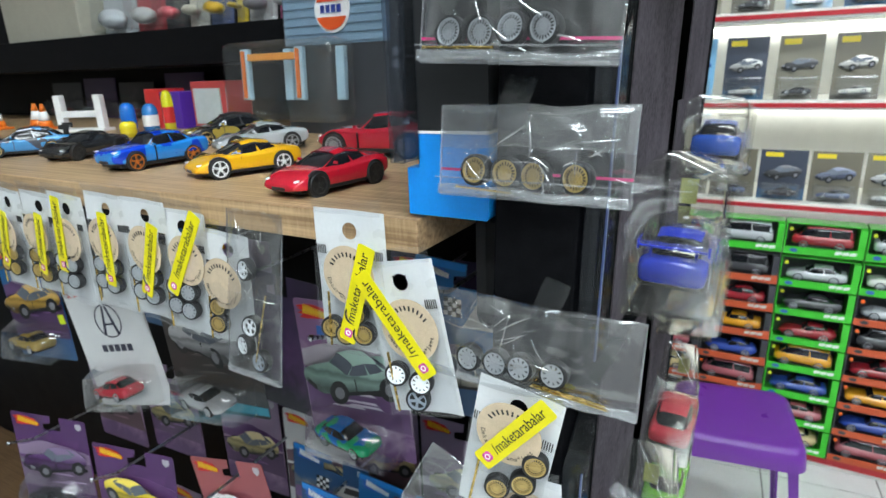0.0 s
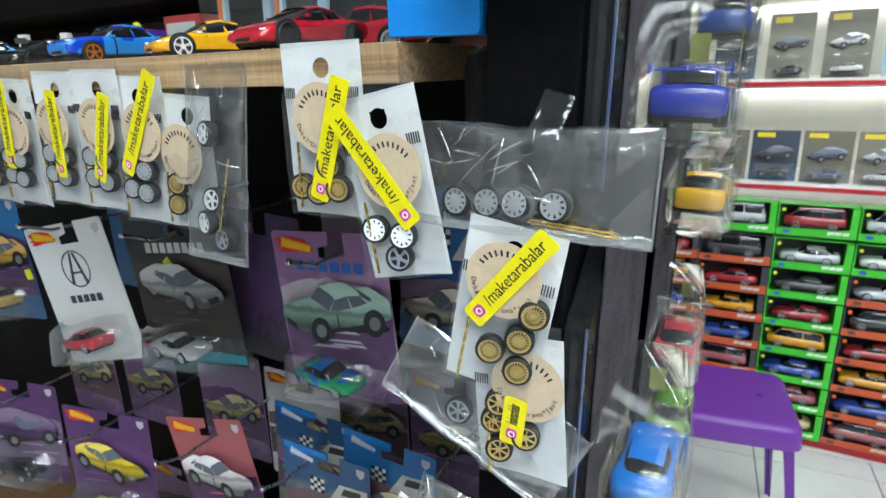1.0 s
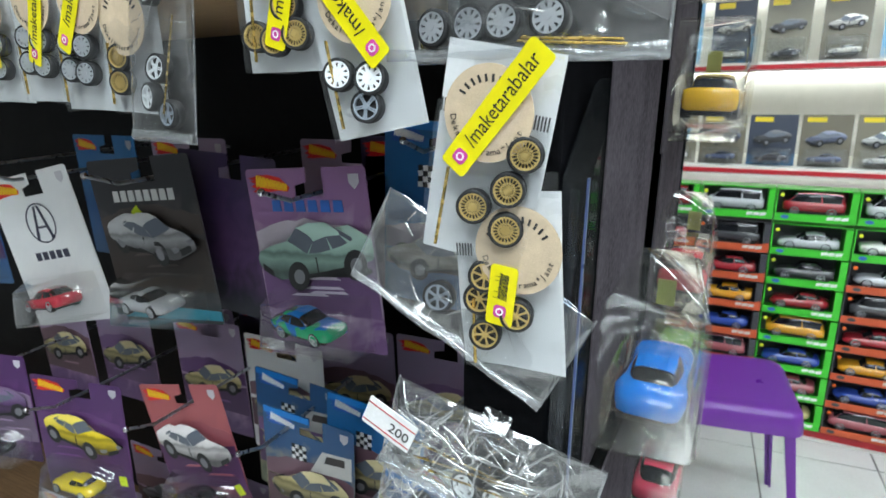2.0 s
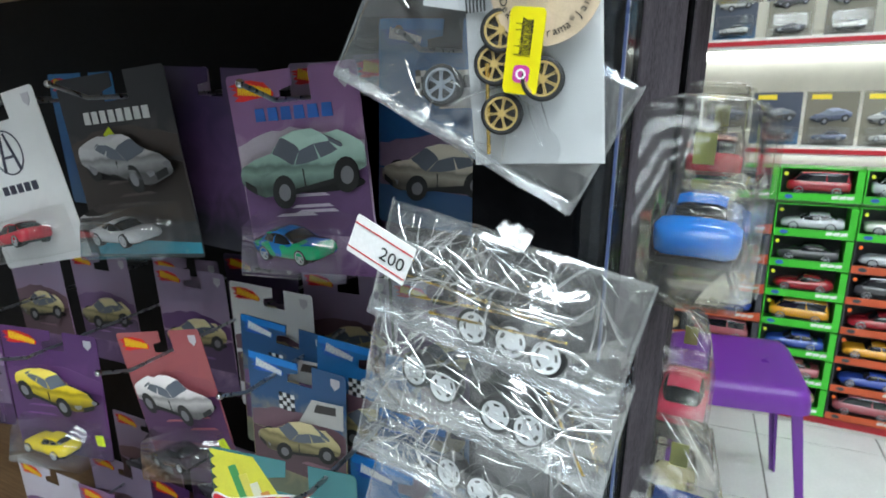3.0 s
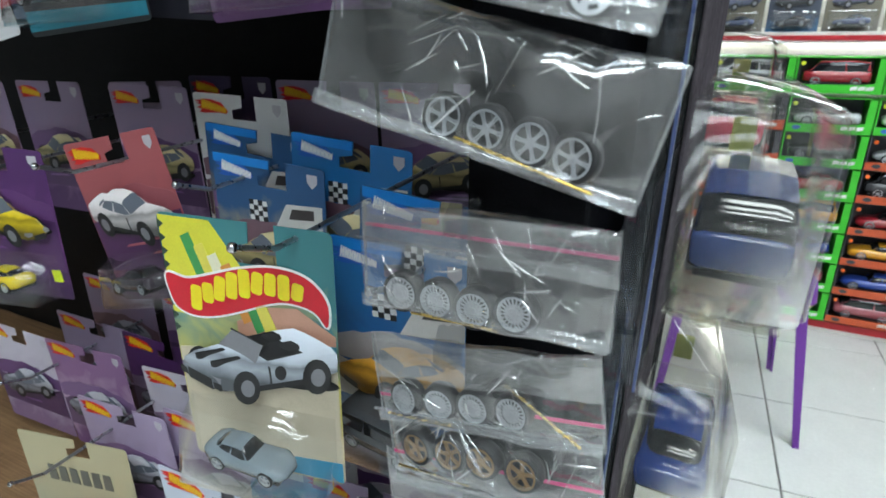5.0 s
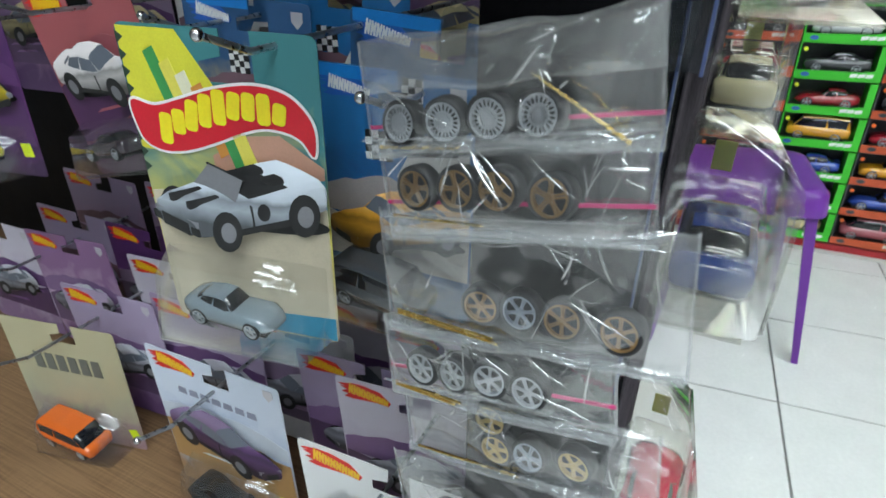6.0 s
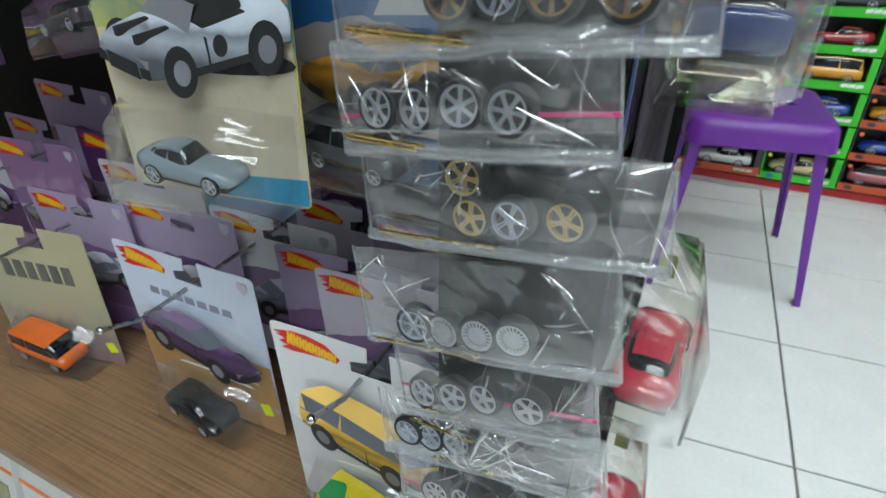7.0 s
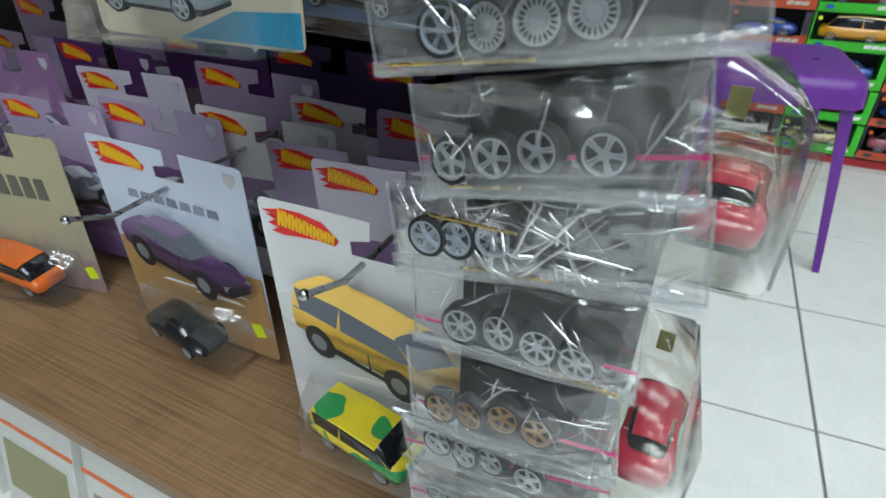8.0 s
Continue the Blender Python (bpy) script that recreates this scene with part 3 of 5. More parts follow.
    for (u0, v0, u1, v1) in rods:
        part("axle_rod", rod_bm((u0 / 1000, -.003, v0 / 1000), (u1 / 1000, -.0035, v1 / 1000), .00045, 8), BRASS, top, "thin straight brass rod")
    return top


def ring_words(words, radius, size, start, parent, flip=False):
    """Small lettering set round the rim of a label."""
    n = len(words)
    bm = bmesh.new()
    for k, ch in enumerate(words):
        if ch == " ":
            continue
        a = start + (1 if flip else -1) * k * math.degrees(size * .60 / radius)
        me = text_mesh(ch, size, .00005)
        me.transform(pose(0, 0, 0, 0, (a - 90 if not flip else a + 90) * -1, 0))
        me.transform(Matrix.Translation((radius * math.cos(radians(a)), 0, radius * math.sin(radians(a)))))
        bm.from_mesh(me)
        bpy.data.meshes.remove(me)
    return bm


STICKER_WORDS = "/maketarabalar"
WORD_MESH = {}


def white_pouch(x, z, ang, y, wheels, rim, kind="mesh", sticker=(0, 0, 70, .047), label_at=(0, 6), w=.042, h=.078, turn=0.0, rod_u=-12, d=.0118):
    """A white paper-backed pouch with a round label, a yellow sticker and four wheels."""
    BAG_COUNT[0] += 1
    seed = 5.3 * BAG_COUNT[0]
    m = pose(x, y, z) @ pose(0, 0, 0, 0, -ang, turn)
    top = empty("wheel_pouch", m, "white hanging pouch with kraft label and yellow sticker", "pouch", "pouches on the shelf edge")
    # the white back sheet, with its round hole
    bm = bmesh.new()
    nu, nv = 30, 54
    hu, hv, hr = 0, h / 2 - .0105, .0042
    grid = []
    for j in range(nv + 1):
        row = []
        for i in range(nu + 1):
            u, v = (i / nu - .5) * w, (j / nv - .5) * h
            dd = math.hypot(u - hu, v - hv)
            yy = .0012 * noise.noise((u * 40, v * 30, seed)) + .0016 * math.sin(math.pi * i / nu) * (1 if v < 0 else .3)
            row.append(bm.verts.new((u, yy, v)))
        grid.append(row)
    for j in range(nv):
        for i in range(nu):
            q = (grid[j][i], grid[j][i + 1], grid[j + 1][i + 1], grid[j + 1][i])
            if math.hypot(sum(p.co.x for p in q) / 4 - hu, sum(p.co.z for p in q) / 4 - hv) > hr:
                bm.faces.new(q)
    for v in [v for v in bm.verts if v.link_faces]:
        dd = math.hypot(v.co.x - hu, v.co.z - hv)
        if dd < hr + .0009:
            v.co.x, v.co.z = hu + (v.co.x - hu) * hr / max(dd, 1e-5), hv + (v.co.z - hv) * hr / max(dd, 1e-5)
    part("sheet", bm, POUCH, top, "glossy white sheet", True)
    hd = part("header", film_bm(w * .99, .008, .001, seed + 3, .0004, 16, 6), FILM_THIN, top, "clear top strip", True)
    hd.matrix_basis = pose(0, -.0022, h / 2 + .0022)
    fb = film_bm(w, h * .72, .005, seed, .0007, 24, 30)
    f = part("film", fb, FILM_THIN, top, "", True)
    f.matrix_basis = pose(0, -.0036, -h * .14)
    for k in range(7):
        for s in (-1, 1):
            u = s * (w / 2 - .0012 - k * .0011)
            if k < 6:
                part("print_bar", box_bm(u - .00025, u + .00025, -.0022, -.0019, h / 2 - .023, h / 2 - .0185), INK, top)
    lu, lv = label_at[0] / 1000, label_at[1] / 1000
    part("round_label", plate(disc(lu, lv, .0152, 40), -.0061, -.0058), KRAFT, top, "round brown kraft label")
    bm = ring_words("Dekal*Diorama*Jant", .0120, .0030, 195, top, True)
    t = part("label_writing", bm, INK, top, "black lettering")
    t.matrix_basis = pose(lu, -.0063, lv)
    # the maker's mark as plain bars round the top of the label
    bm = bmesh.new()
    for k in range(11):
        a = 152 - 12.4 * k
        prism(bm, turned([(.0098, -.0006), (.0121, -.0003), (.0119, .0005), (.0096, .0002)], a, lu, lv), -.0063, -.0061)
    part("maker_mark", bm, INK, top)["kind"] = "stuff"
    if sticker:
        su, sv, sa, sl = sticker
        at = pose(su / 1000, -.0072, sv / 1000, 0, -sa, 0)
        st = part("sticker", plate(round_rect(sl, .0098, .0014), -.0002, .0001), YELLOW, top, "bright yellow sticker strip")
        st.matrix_basis = at
        if "w" not in WORD_MESH:
            WORD_MESH["w"] = text_mesh(STICKER_WORDS, .0071, .00006)
            WORD_MESH["w"].materials.clear()
            WORD_MESH["w"].materials.append(INK)
        wob = shared("sticker_writing", WORD_MESH["w"], st, pose(.0035, -.0003, 0.0002) @ Matrix.Diagonal((min(1, (sl - .012) / .0445), 1, 1, 1)))
        ic = sl / 2 - .0052
        part("sticker_mark", plate(turned(round_rect(.0046, .0046, .0013), 0, -ic, 0), -.0004, -.0002), col(.55, .05, .30, .4), st, "small magenta square mark")
        bm = bmesh.new()
        ring(bm, -ic, 0, .0009, .0014, -.0006, -.0004, 16)
        part("sticker_mark_ring", bm, WHITE_PRINT, st)
    for wh in wheels:
        toy_wheel(top, wh[0] / 1000, -.0042, wh[1] / 1000, d, wh[2] if len(wh) > 2 else kind, wh[3] if len(wh) > 3 else rim, 14, -4, 17 * wh[0])
    if rod_u is not None:
        part("axle_rod", rod_bm((rod_u / 1000, -.0065, -h / 2 + .004), (rod_u / 1000 + .001, -.0065, -.004), .0006, 8), BRASS, top, "thin straight brass rod")
    return top


# bags on the post, from the top down
zip_bag(-.0840, 1.4725, .0767, .0443, -2.6, .2070, [(-25, -11.5), (-12.1, -11.5), (-.3, -10.2), (12, -10)], "mesh", RIM_SILVER, zip_at=-13.5, rods=[(-36, -17, -6, -17)], flap=.02)
zip_bag(-.0781, 1.4179, .0767, .0355, -0.1, .2070, [(-22, -7.2), (-9, -7.6), (2.8, -8.1), (18.9, -8.1)], "mesh", RIM_GOLD, zip_at=-7.5, rods=[(-30, -14, -6, -15)], tape=(-6, 18, .012, .02, -8), flap=.016)
zip_bag(-.0791, 1.3332, .0923, .0413, -0.9, .2130, [(-28.3, -9.7), (-15.2, -9.1), (-3.8, -8.9), (11.2, -8.4)], "disc10", RIM_SILVER, rods=[(2, -15, 35, -17), (3, -14, 34, -15.6)], tape=(6, 17, .0115, .03, -14))
zip_bag(-.1001, 1.2295, .0909, .0404, -27.1, .2130, [(-8, -5.9)], "star6", RIM_GREY)
white_pouch(-.0801, 1.2385, 3, .2085, [(-7, 4), (-9.5, -4.5), (4, -9.5), (-8.2, -18)], RIM_GOLD, "star7", sticker=(0, -2, 80, .022), label_at=(6, 14), w=.039, h=.066)
white_pouch(-.0865, 1.2822, -10.5, .2060, [(13.8, 5.1), (-0.8, -15.5), (10.2, -7.1), (11.8, -20.3)], RIM_GOLD, "mesh", sticker=(2.5, 16.8, 60, .048), label_at=(-0.3, 15.3), w=.0395, h=.0715)
zip_bag(-.0888, 1.1639, .0862, .0402, -13.1, .2040, [(-4.1, -11), (8.7, -10.7), (20.6, -11.3)], "slot", RIM_WHITE, rods=[(-28, -9, 12, -1), (-36, -3, 20, 0), (-20, -12, 25, -4)], tape=(0, 18, .011, .012, -4), amount=.0026)
zip_bag(-.0939, 1.1314, .0895, .0376, -10.5, .2050, [(-24.3, -3), (-13.2, -4.7), (6.7, -6.8), (18.4, -7.4)], "slot", RIM_WHITE, rods=[(21, 8, 38, -14)], amount=.0026)
zip_bag(-.1004, 1.1016, .0912, .0345, -11.5, .2060, [(-4.6, -8.2), (7.7, -9.2), (19.5, -10.1), (31.3, -11.3)], "slot", RIM_WHITE, rods=[(14, -12, 44, -2)], amount=.002)
zip_bag(-.1012, 1.0633, .0929, .0345, -14, .2090, [(-6, -9.3), (5.9, -8.7), (18, -8.6), (29.3, -8.8)], "star6", RIM_SILVER, rods=[(-2, -13, 36, -15)])
zip_bag(-.1003, 1.0138, .0757, .0324, 1, .2070, [(-23.7, -10), (-12, -10.5), (-.2, -11), (12.1, -10)], "mesh", RIM_SILVER, zip_at=9, rods=[(-20, -15.5, 8, -15.5)], tape=(-4, 15, .009, .010, 0), flap=.013)
zip_bag(-.1013, .9717, .0769, .0304, 9, .2100, [(-26.9, -6.3), (-14.1, -6.1), (-1.7, -5.9), (11.3, -6)], "mesh", RIM_SILVER, zip_at=-7, rods=[(10, 4, 32, -13), (-34, -12, -10, -13)], tape=(-7, 14, .010, .012, 0), flap=.013)
zip_bag(-.0967, .9487, .0726, .0283, 9, .2060, [(-25, .4), (-12.7, .2), (-1.3, -.1), (12.4, -1.8)], "star5", RIM_BRONZE, zip_at=-4, rods=[(-33, -7, -6, -9)])
zip_bag(-.0929, .9179, .0895, .0407, 6, .2100, [(-11.6, -6.5), (.5, -6.6, "star6", RIM_GREY), (12.6, -7.4), (28.1, -8.3)], "star6", RIM_BRONZE, rods=[(-40, -12, -8, -16), (-40, -13, -6, -17.5)])
zip_bag(-.0995, .8880, .0742, .0294, 8, .2060, [(-23.3, -1.6), (-11.8, -2.1), (0, -1.5), (12.4, -3)], "star6", RIM_SILVER, zip_at=-4, rods=[(-34, -8, -10, -11), (-34, -9, -12, -12)])
zip_bag(-.0901, .8599, .0852, .0283, 7, .2090, [(-9.4, 7.6), (-7.9, -3.4), (3.3, -3.3, "star5", RIM_GREY), (18.3, -2)], "star5", RIM_GOLD, rods=[(-38, -10, 0, -11)])
zip_bag(-.0955, .8263, .0827, .0335, 10, .2060, [(-21.4, -7.6, "star6", RIM_GREY), (-10.4, -8), (.5, -7.7), (11.8, -7.1)], "mesh", RIM_SILVER, rods=[(-36, -14, 0, -15)], amount=.0012)
zip_bag(-.0918, .7922, .0697, .0294, 11, .2090, [(-24.3, -4.6), (-12.9, -4), (-1.2, -2.4), (13.9, -3.2)], "star5", RIM_SILVER, zip_at=-4.5, rods=[(-26, -11, -6, -11)])
zip_bag(-.0939, .7643, .0855, .0263, 9, .2100, [(-30.3, -1.9), (-20.6, -1.7), (-9.8, -.8)], "star5", RIM_GREY, rods=[(-28, 5, -2, 2), (-20, -10, 6, -10)], amount=.0024)
zip_bag(-.0950, .7357, .0679, .0278, 4, .2080, [(-17, -3.3), (-4.5, -2.6), (6.8, -4.1), (18.1, -5.9)], "star7", RIM_SILVER, zip_at=-6, rods=[(4, -10, 30, -12)], d=.0132)
zip_bag(-.0967, .7005, .0698, .0330, 8, .2070, [(-22.9, -4.1), (-11.9, -3.9), (-.2, -1.7), (11.1, -3.4)], "star5", RIM_BRONZE, zip_at=-6)
zip_bag(-.0977, .6695, .0761, .0309, 12, .2070, [(-22, 8.1), (-11.4, 5.5), (-1.6, 5.6), (11.7, 1.6)], "star5", RIM_SILVER, zip_at=3)
zip_bag(-.0980, .6385, .0742, .0309, 10, .2070, [(-22, 6), (-11.4, 5), (-1.6, 4.6), (11.7, 2)], "star5", RIM_SILVER, zip_at=3)

# pouches taped along the edge of the upper shelf
PACK = [(-6.5, -8), (5.5, -9.5), (-7, -20), (4.5, -21.5)]
white_pouch(-.493, 1.3362, -3, .2105, PACK, RIM_GOLD, "mesh", sticker=(1, 2, 76, .046))
white_pouch(-.4525, 1.3362, -3, .2120, PACK, RIM_GOLD, "mesh", sticker=(7, 3, 80, .047), label_at=(0, 9))
white_pouch(-.4143, 1.3380, -3, .2100, PACK, RIM_SILVER, "disc10", sticker=(0, 12, 85, .054), label_at=(6, 9))
white_pouch(-.3706, 1.3411, -2, .2115, PACK, RIM_SILVER, "disc10", sticker=(6, 4, 87, .050), label_at=(2, 9))
white_pouch(-.3283, 1.3411, -1.5, .2100, PACK, RIM_SILVER, "disc10", sticker=(9, 3, 71, .050), label_at=(4, 9))
white_pouch(-.2965, 1.3368, -2, .2110, PACK, RIM_SILVER, "disc10", sticker=(8, 15, 60, .060), label_at=(8, 11))
white_pouch(-.2620, 1.3310, -4, .2122, [(-6, -10, "mesh", RIM_GOLD), (-7, -21, "mesh", RIM_GOLD)], RIM_GOLD, "mesh", sticker=None, w=.034, h=.070)
zip_bag(-.2383, 1.3324, .0405, .0960, -2, .2075, [(-5, 15), (-1, -17), (-6, -29), (6, -36, "star5", RIM_GREY)], "star5", RIM_WHITE, rods=[(4, -36, 12, 4)], amount=.0015)
white_pouch(-.1719, 1.3495, 0, .2122, [(-3, -26), (8, -24), (-12, -24), (4, -14)], RIM_GOLD, "mesh", sticker=(7, -3, 72, .054), label_at=(2, 6), h=.0745)
white_pouch(-.1365, 1.3280, 11, .2085, [(-10, -16, "disc10", RIM_WHITE), (3, -20, "disc10", RIM_WHITE), (-1, -29, "star5", RIM_GREY)], RIM_WHITE, "star5", sticker=(-3, 10, 118, .058), label_at=(4, 7), w=.0395, h=.0775)

# price tag on a bag
tag = tagged(link_bm("price_tag", plate(turned(round_rect(.0215, .0130, .0006), -20), -.0002, .0002), WHITE_PRINT), "white paper price tag with red lines", "price tag")
tag.matrix_basis = pose(-.1240, .193, 1.1790, 0, 5, 0) @ Matrix.Scale(1.06, 4)
for dz in (.0038, -.0046):
    part("red_line", plate(turned([(-.0106, dz - .0002), (.0106, dz - .0002), (.0106, dz + .0002), (-.0106, dz + .0002)], -20), -.0004, -.0002), RED_STRIP, tag)
me = text_mesh("200", .0060, .00005)
me.materials.clear()
me.materials.append(INK)
shared("price", me, tag, pose(.0042, -.0005, -.0024, 0, 20, 0))


# ---- hanging blister cards ----
ART = {}


def art_mat(top, mid, low, streak=8.0):
    """Printed card: three colours that run into one another, with brushed streaks."""
    key = (top, mid, low, streak)
    if key in ART:
        return ART[key]
    m, nt, b = node_mat("card_print")
    L = nt.links.new
    tc, sep, n1, mr, cr = (nt.nodes.new("ShaderNode" + k) for k in ("TexCoord", "SeparateXYZ", "TexNoise", "MapRange", "ValToRGB"))
    n1.inputs["Scale"].default_value, n1.inputs["Detail"].default_value, n1.inputs["Distortion"].default_value = streak * 4, 5, 1.2
    L(tc.outputs["Object"], sep.inputs[0]), L(tc.outputs["Object"], n1.inputs["Vector"])
    mr.inputs["From Min"].default_value, mr.inputs["From Max"].default_value = -.085, .085
    L(sep.outputs["Z"], mr.inputs["Value"])
    ad = nt.nodes.new("ShaderNodeMath")
    ad.operation = "MULTIPLY_ADD"
    ad.inputs[1].default_value = .55
    L(n1.outputs["Fac"], ad.inputs[0]), L(mr.outputs[0], ad.inputs[2])
    e = cr.color_ramp.elements
    e[0].position, e[0].color = .35, (*low, 1)
    e[1].position, e[1].color = 1.0, (*top, 1)
    k = e.new(.68)
    k.color = (*mid, 1)
    L(ad.outputs[0], cr.inputs[0]), L(cr.outputs[0], b.inputs["Base Color"])
    b.inputs["Roughness"].default_value = .38
    ART[key] = m
    return m


INKS = {}


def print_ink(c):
    """Airbrushed ink of a printed car, shading drawn into it: pale on top, deep below."""
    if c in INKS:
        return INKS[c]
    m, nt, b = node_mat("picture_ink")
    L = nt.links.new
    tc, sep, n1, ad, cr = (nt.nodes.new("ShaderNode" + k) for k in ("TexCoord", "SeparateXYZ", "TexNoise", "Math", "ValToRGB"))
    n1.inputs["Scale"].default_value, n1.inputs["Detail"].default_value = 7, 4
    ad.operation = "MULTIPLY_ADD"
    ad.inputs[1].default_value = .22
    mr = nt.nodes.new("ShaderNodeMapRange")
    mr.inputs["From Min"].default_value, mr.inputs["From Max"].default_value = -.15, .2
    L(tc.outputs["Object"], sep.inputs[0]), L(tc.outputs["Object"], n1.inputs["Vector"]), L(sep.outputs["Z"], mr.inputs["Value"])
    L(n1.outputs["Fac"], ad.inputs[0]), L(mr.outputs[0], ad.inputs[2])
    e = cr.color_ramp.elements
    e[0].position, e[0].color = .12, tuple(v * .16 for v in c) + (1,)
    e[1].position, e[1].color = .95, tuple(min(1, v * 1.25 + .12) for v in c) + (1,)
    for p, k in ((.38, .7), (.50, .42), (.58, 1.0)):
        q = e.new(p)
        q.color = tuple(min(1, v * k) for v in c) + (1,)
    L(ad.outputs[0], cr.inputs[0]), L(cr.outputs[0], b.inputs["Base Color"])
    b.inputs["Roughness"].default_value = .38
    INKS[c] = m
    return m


WINDOW_INK = col(.13, .15, .19, .38)
RIM_INK = col(.20, .20, .22, .38)


def picture_mesh(style, open_top, turn):
    """A printed picture of a car: the car's shape pressed flat, in four inks."""
    bm = bmesh.new()
    def take(src, idx):
        for f in src.faces:
            f.material_index = idx
        me = bpy.data.meshes.new("ink")
        src.to_mesh(me)
        src.free()
        bm.from_mesh(me)
        bpy.data.meshes.remove(me)
    take(body_bm(style), 0)
    if open_top:
        # windscreen, seats, two humps and a hood stripe
        t = bmesh.new()
        t.faces.new([t.verts.new(p) for p in ((.17, -.165, .2), (.17, .165, .2), (.05, .13, .30), (.05, -.13, .30))])
        take(t, 2)
        take(box_bm(.04, .05, -.14, .14, .296, .306), 3)
        take(box_bm(-.24, .05, -.155, .155, .20, .232), 3)
        for sy in (-.075, .075):
            take(box_bm(-.27, -.16, sy - .04, sy + .04, .2, .262, .02), 3)
            take(box_bm(.2, .44, sy * .9 - .012, sy * .9 + .012, .19, .226), 3)
        for sy in (-.15, .15):
            take(box_bm(.485, .507, sy - .03, sy + .03, .075, .12, .006), 3)
        t = bmesh.new()
        prism(t, disc(0, 0, .045, 16), -.004, .004)
        for sy in (-1, 1):
            u = t.copy()
            u.transform(pose(.0, sy * .206, .15))
            take(u, 3)
        t.free()
    else:
        take(cabin_bm(style), 1), take(roof_bm(style), 0)
    for x in (-.29, .30):
        for s in (-1, 1):
            for r, i, y in ((.112, 3, .207), (.095, 3, .21), (.056, 2, .216)):
                t = bmesh.new()
                prism(t, disc(0, 0, r, 18), -.004, .004)
                t.transform(pose(x, s * y, .0875))
                take(t, i)
    for s in (-1, 1):
        t = box_bm(.44, .492, s * .13 - .035, s * .13 + .035, .12, .15)
        take(t, 2)
    t = box_bm(.45, .506, -.105 if open_top else -.085, .105 if open_top else .085, .062 if open_top else .075, .132 if open_top else .125)
    take(t, 3)
    for s in (-1, 1):
        take(box_bm(-.22, .2, s * .205 - .006, s * .205 + .006, .055, .085), 3)
        take(box_bm(.085, .09, s * .205 - .008, s * .205 + .008, .08, .2), 3)
    bm.transform(pose(0, 0, 0, 17, 0, 0) @ pose(0, 0, 0, 0, 0, turn))
    lo = max(v.co.y for v in bm.verts)
    bm.transform(Matrix.Translation((0, -lo, -.16)))
    bm.transform(Matrix.Diagonal((1, .012, 1, 1)))
    return bm


def blister_card(x, z, y, w, h, ang, yaw, ground, art, toy, label, tint="hot", lime=None, lean=0.0, shell=True, strip=None, words=None, scene_tone=None, ground_tone=None, open_top=False, cat="blister card"):
    """A printed card on a hook with a picture, a mark, and a toy car under a clear shell. art and toy: (style, colour, turn, scale)."""
    top = empty("blister_card", pose(x, y, z) @ pose(0, 0, 0, lean, -ang, yaw), label, cat, "cards on hooks")
    # outline with a hanging slot
    o = round_rect(w, h, .004, 3)
    slot = [(.020, h / 2), (.020, h / 2 - .024), (-.010, h / 2 - .024), (-.010, h / 2 - .015), (.003, h / 2 - .012), (.004, h / 2)]
    pts = o[:4] + slot + o[4:]
    part("card", plate(pts, 0, .0006), ground, top)
    # the maker's flash, as plain shapes
    if tint:
        a, b = (col(.75, .02, .02, .4), col(.9, .55, .01, .4)) if tint == "hot" else (col(.02, .12, .5, .4), WHITE_PRINT)
        fl = [(-.027, .0055), (-.018, .0070), (-.012, .0085), (.002, .0085), (.018, .0055), (.029, -.0035), (.026, -.0075), (.014, -.0065), (-.002, -.0075), (-.012, -.0085), (-.022, -.0075), (-.016, -.0045), (-.024, -.0025), (-.017, .0005), (-.025, .003), (-.018, .0035)]
        s = w / .14
        part("flash", plate([(-w * .5 + .027 * s + .9 * s * p, h / 2 - .013 + s * q) for p, q in fl], -.0006, -.0002), a, top)
        bm = bmesh.new()
        for i in range(8):
            u, v = -w * .5 + (.0155 + .0047 * i) * s, h / 2 - .0125 + (.0022 - .00085 * i) * s
            g = 1 - .05 * i
            prism(bm, turned([(p * s, q * s * g) for p, q in ((-.0021, -.0056), (-.0006, -.0058), (-.0002, -.0012), (.0008, -.0055), (.0021, -.0052), (.0023, .0050), (.0008, .0056), (.0002, .0016), (-.0008, .0060), (-.0021, .0054))], -9, u, v), -.0009, -.0007)
        part("flash_print", bm, b, top)["kind"] = "stuff"
        if tint == "blue":
            part("top_band", plate([(-w / 2 + .002, h / 2 - .008), (.003, h / 2 - .008), (.003, h / 2 - .0005), (-w / 2 + .002, h / 2 - .0005)], -.0007, -.0001), col(.01, .22, .66, .4), top)
            part("print_panel", plate([(w * .02, h * .10), (w * .47, h * .13), (w * .47, h * .30), (w * .16, h * .28)], -.0005, -.0001), col(.66, .64, .62, .4), top)
            part("print_window", plate([(w * .18, h * .20), (w * .40, h * .22), (w * .40, h * .275), (w * .21, h * .26)], -.0008, -.0005), col(.06, .05, .05, .4), top)
            for i in range(4):
                for j in range(4):
                    u, v = -w * .16 + i * .0048, h * .17 + j * .0048
                    part("print_check", plate(turned(round_rect(.0047, .0047, .0002), 8, u, v), -.0006, -.0002), DARK if (i + j) % 2 else WHITE_PRINT, top)
        part("crest", plate([(w / 2 - .017, h / 2 - .006), (w / 2 - .007, h / 2 - .006), (w / 2 - .007, h / 2 - .013), (w / 2 - .012, h / 2 - .018), (w / 2 - .017, h / 2 - .013)], -.0006, -.0002), col(.55, .53, .58, .4), top)
    if words:
        wc, n, wz, wh = words
        bm = bmesh.new()
        for i in range(n):
            u = (i - (n - 1) / 2) * w * .62 / n
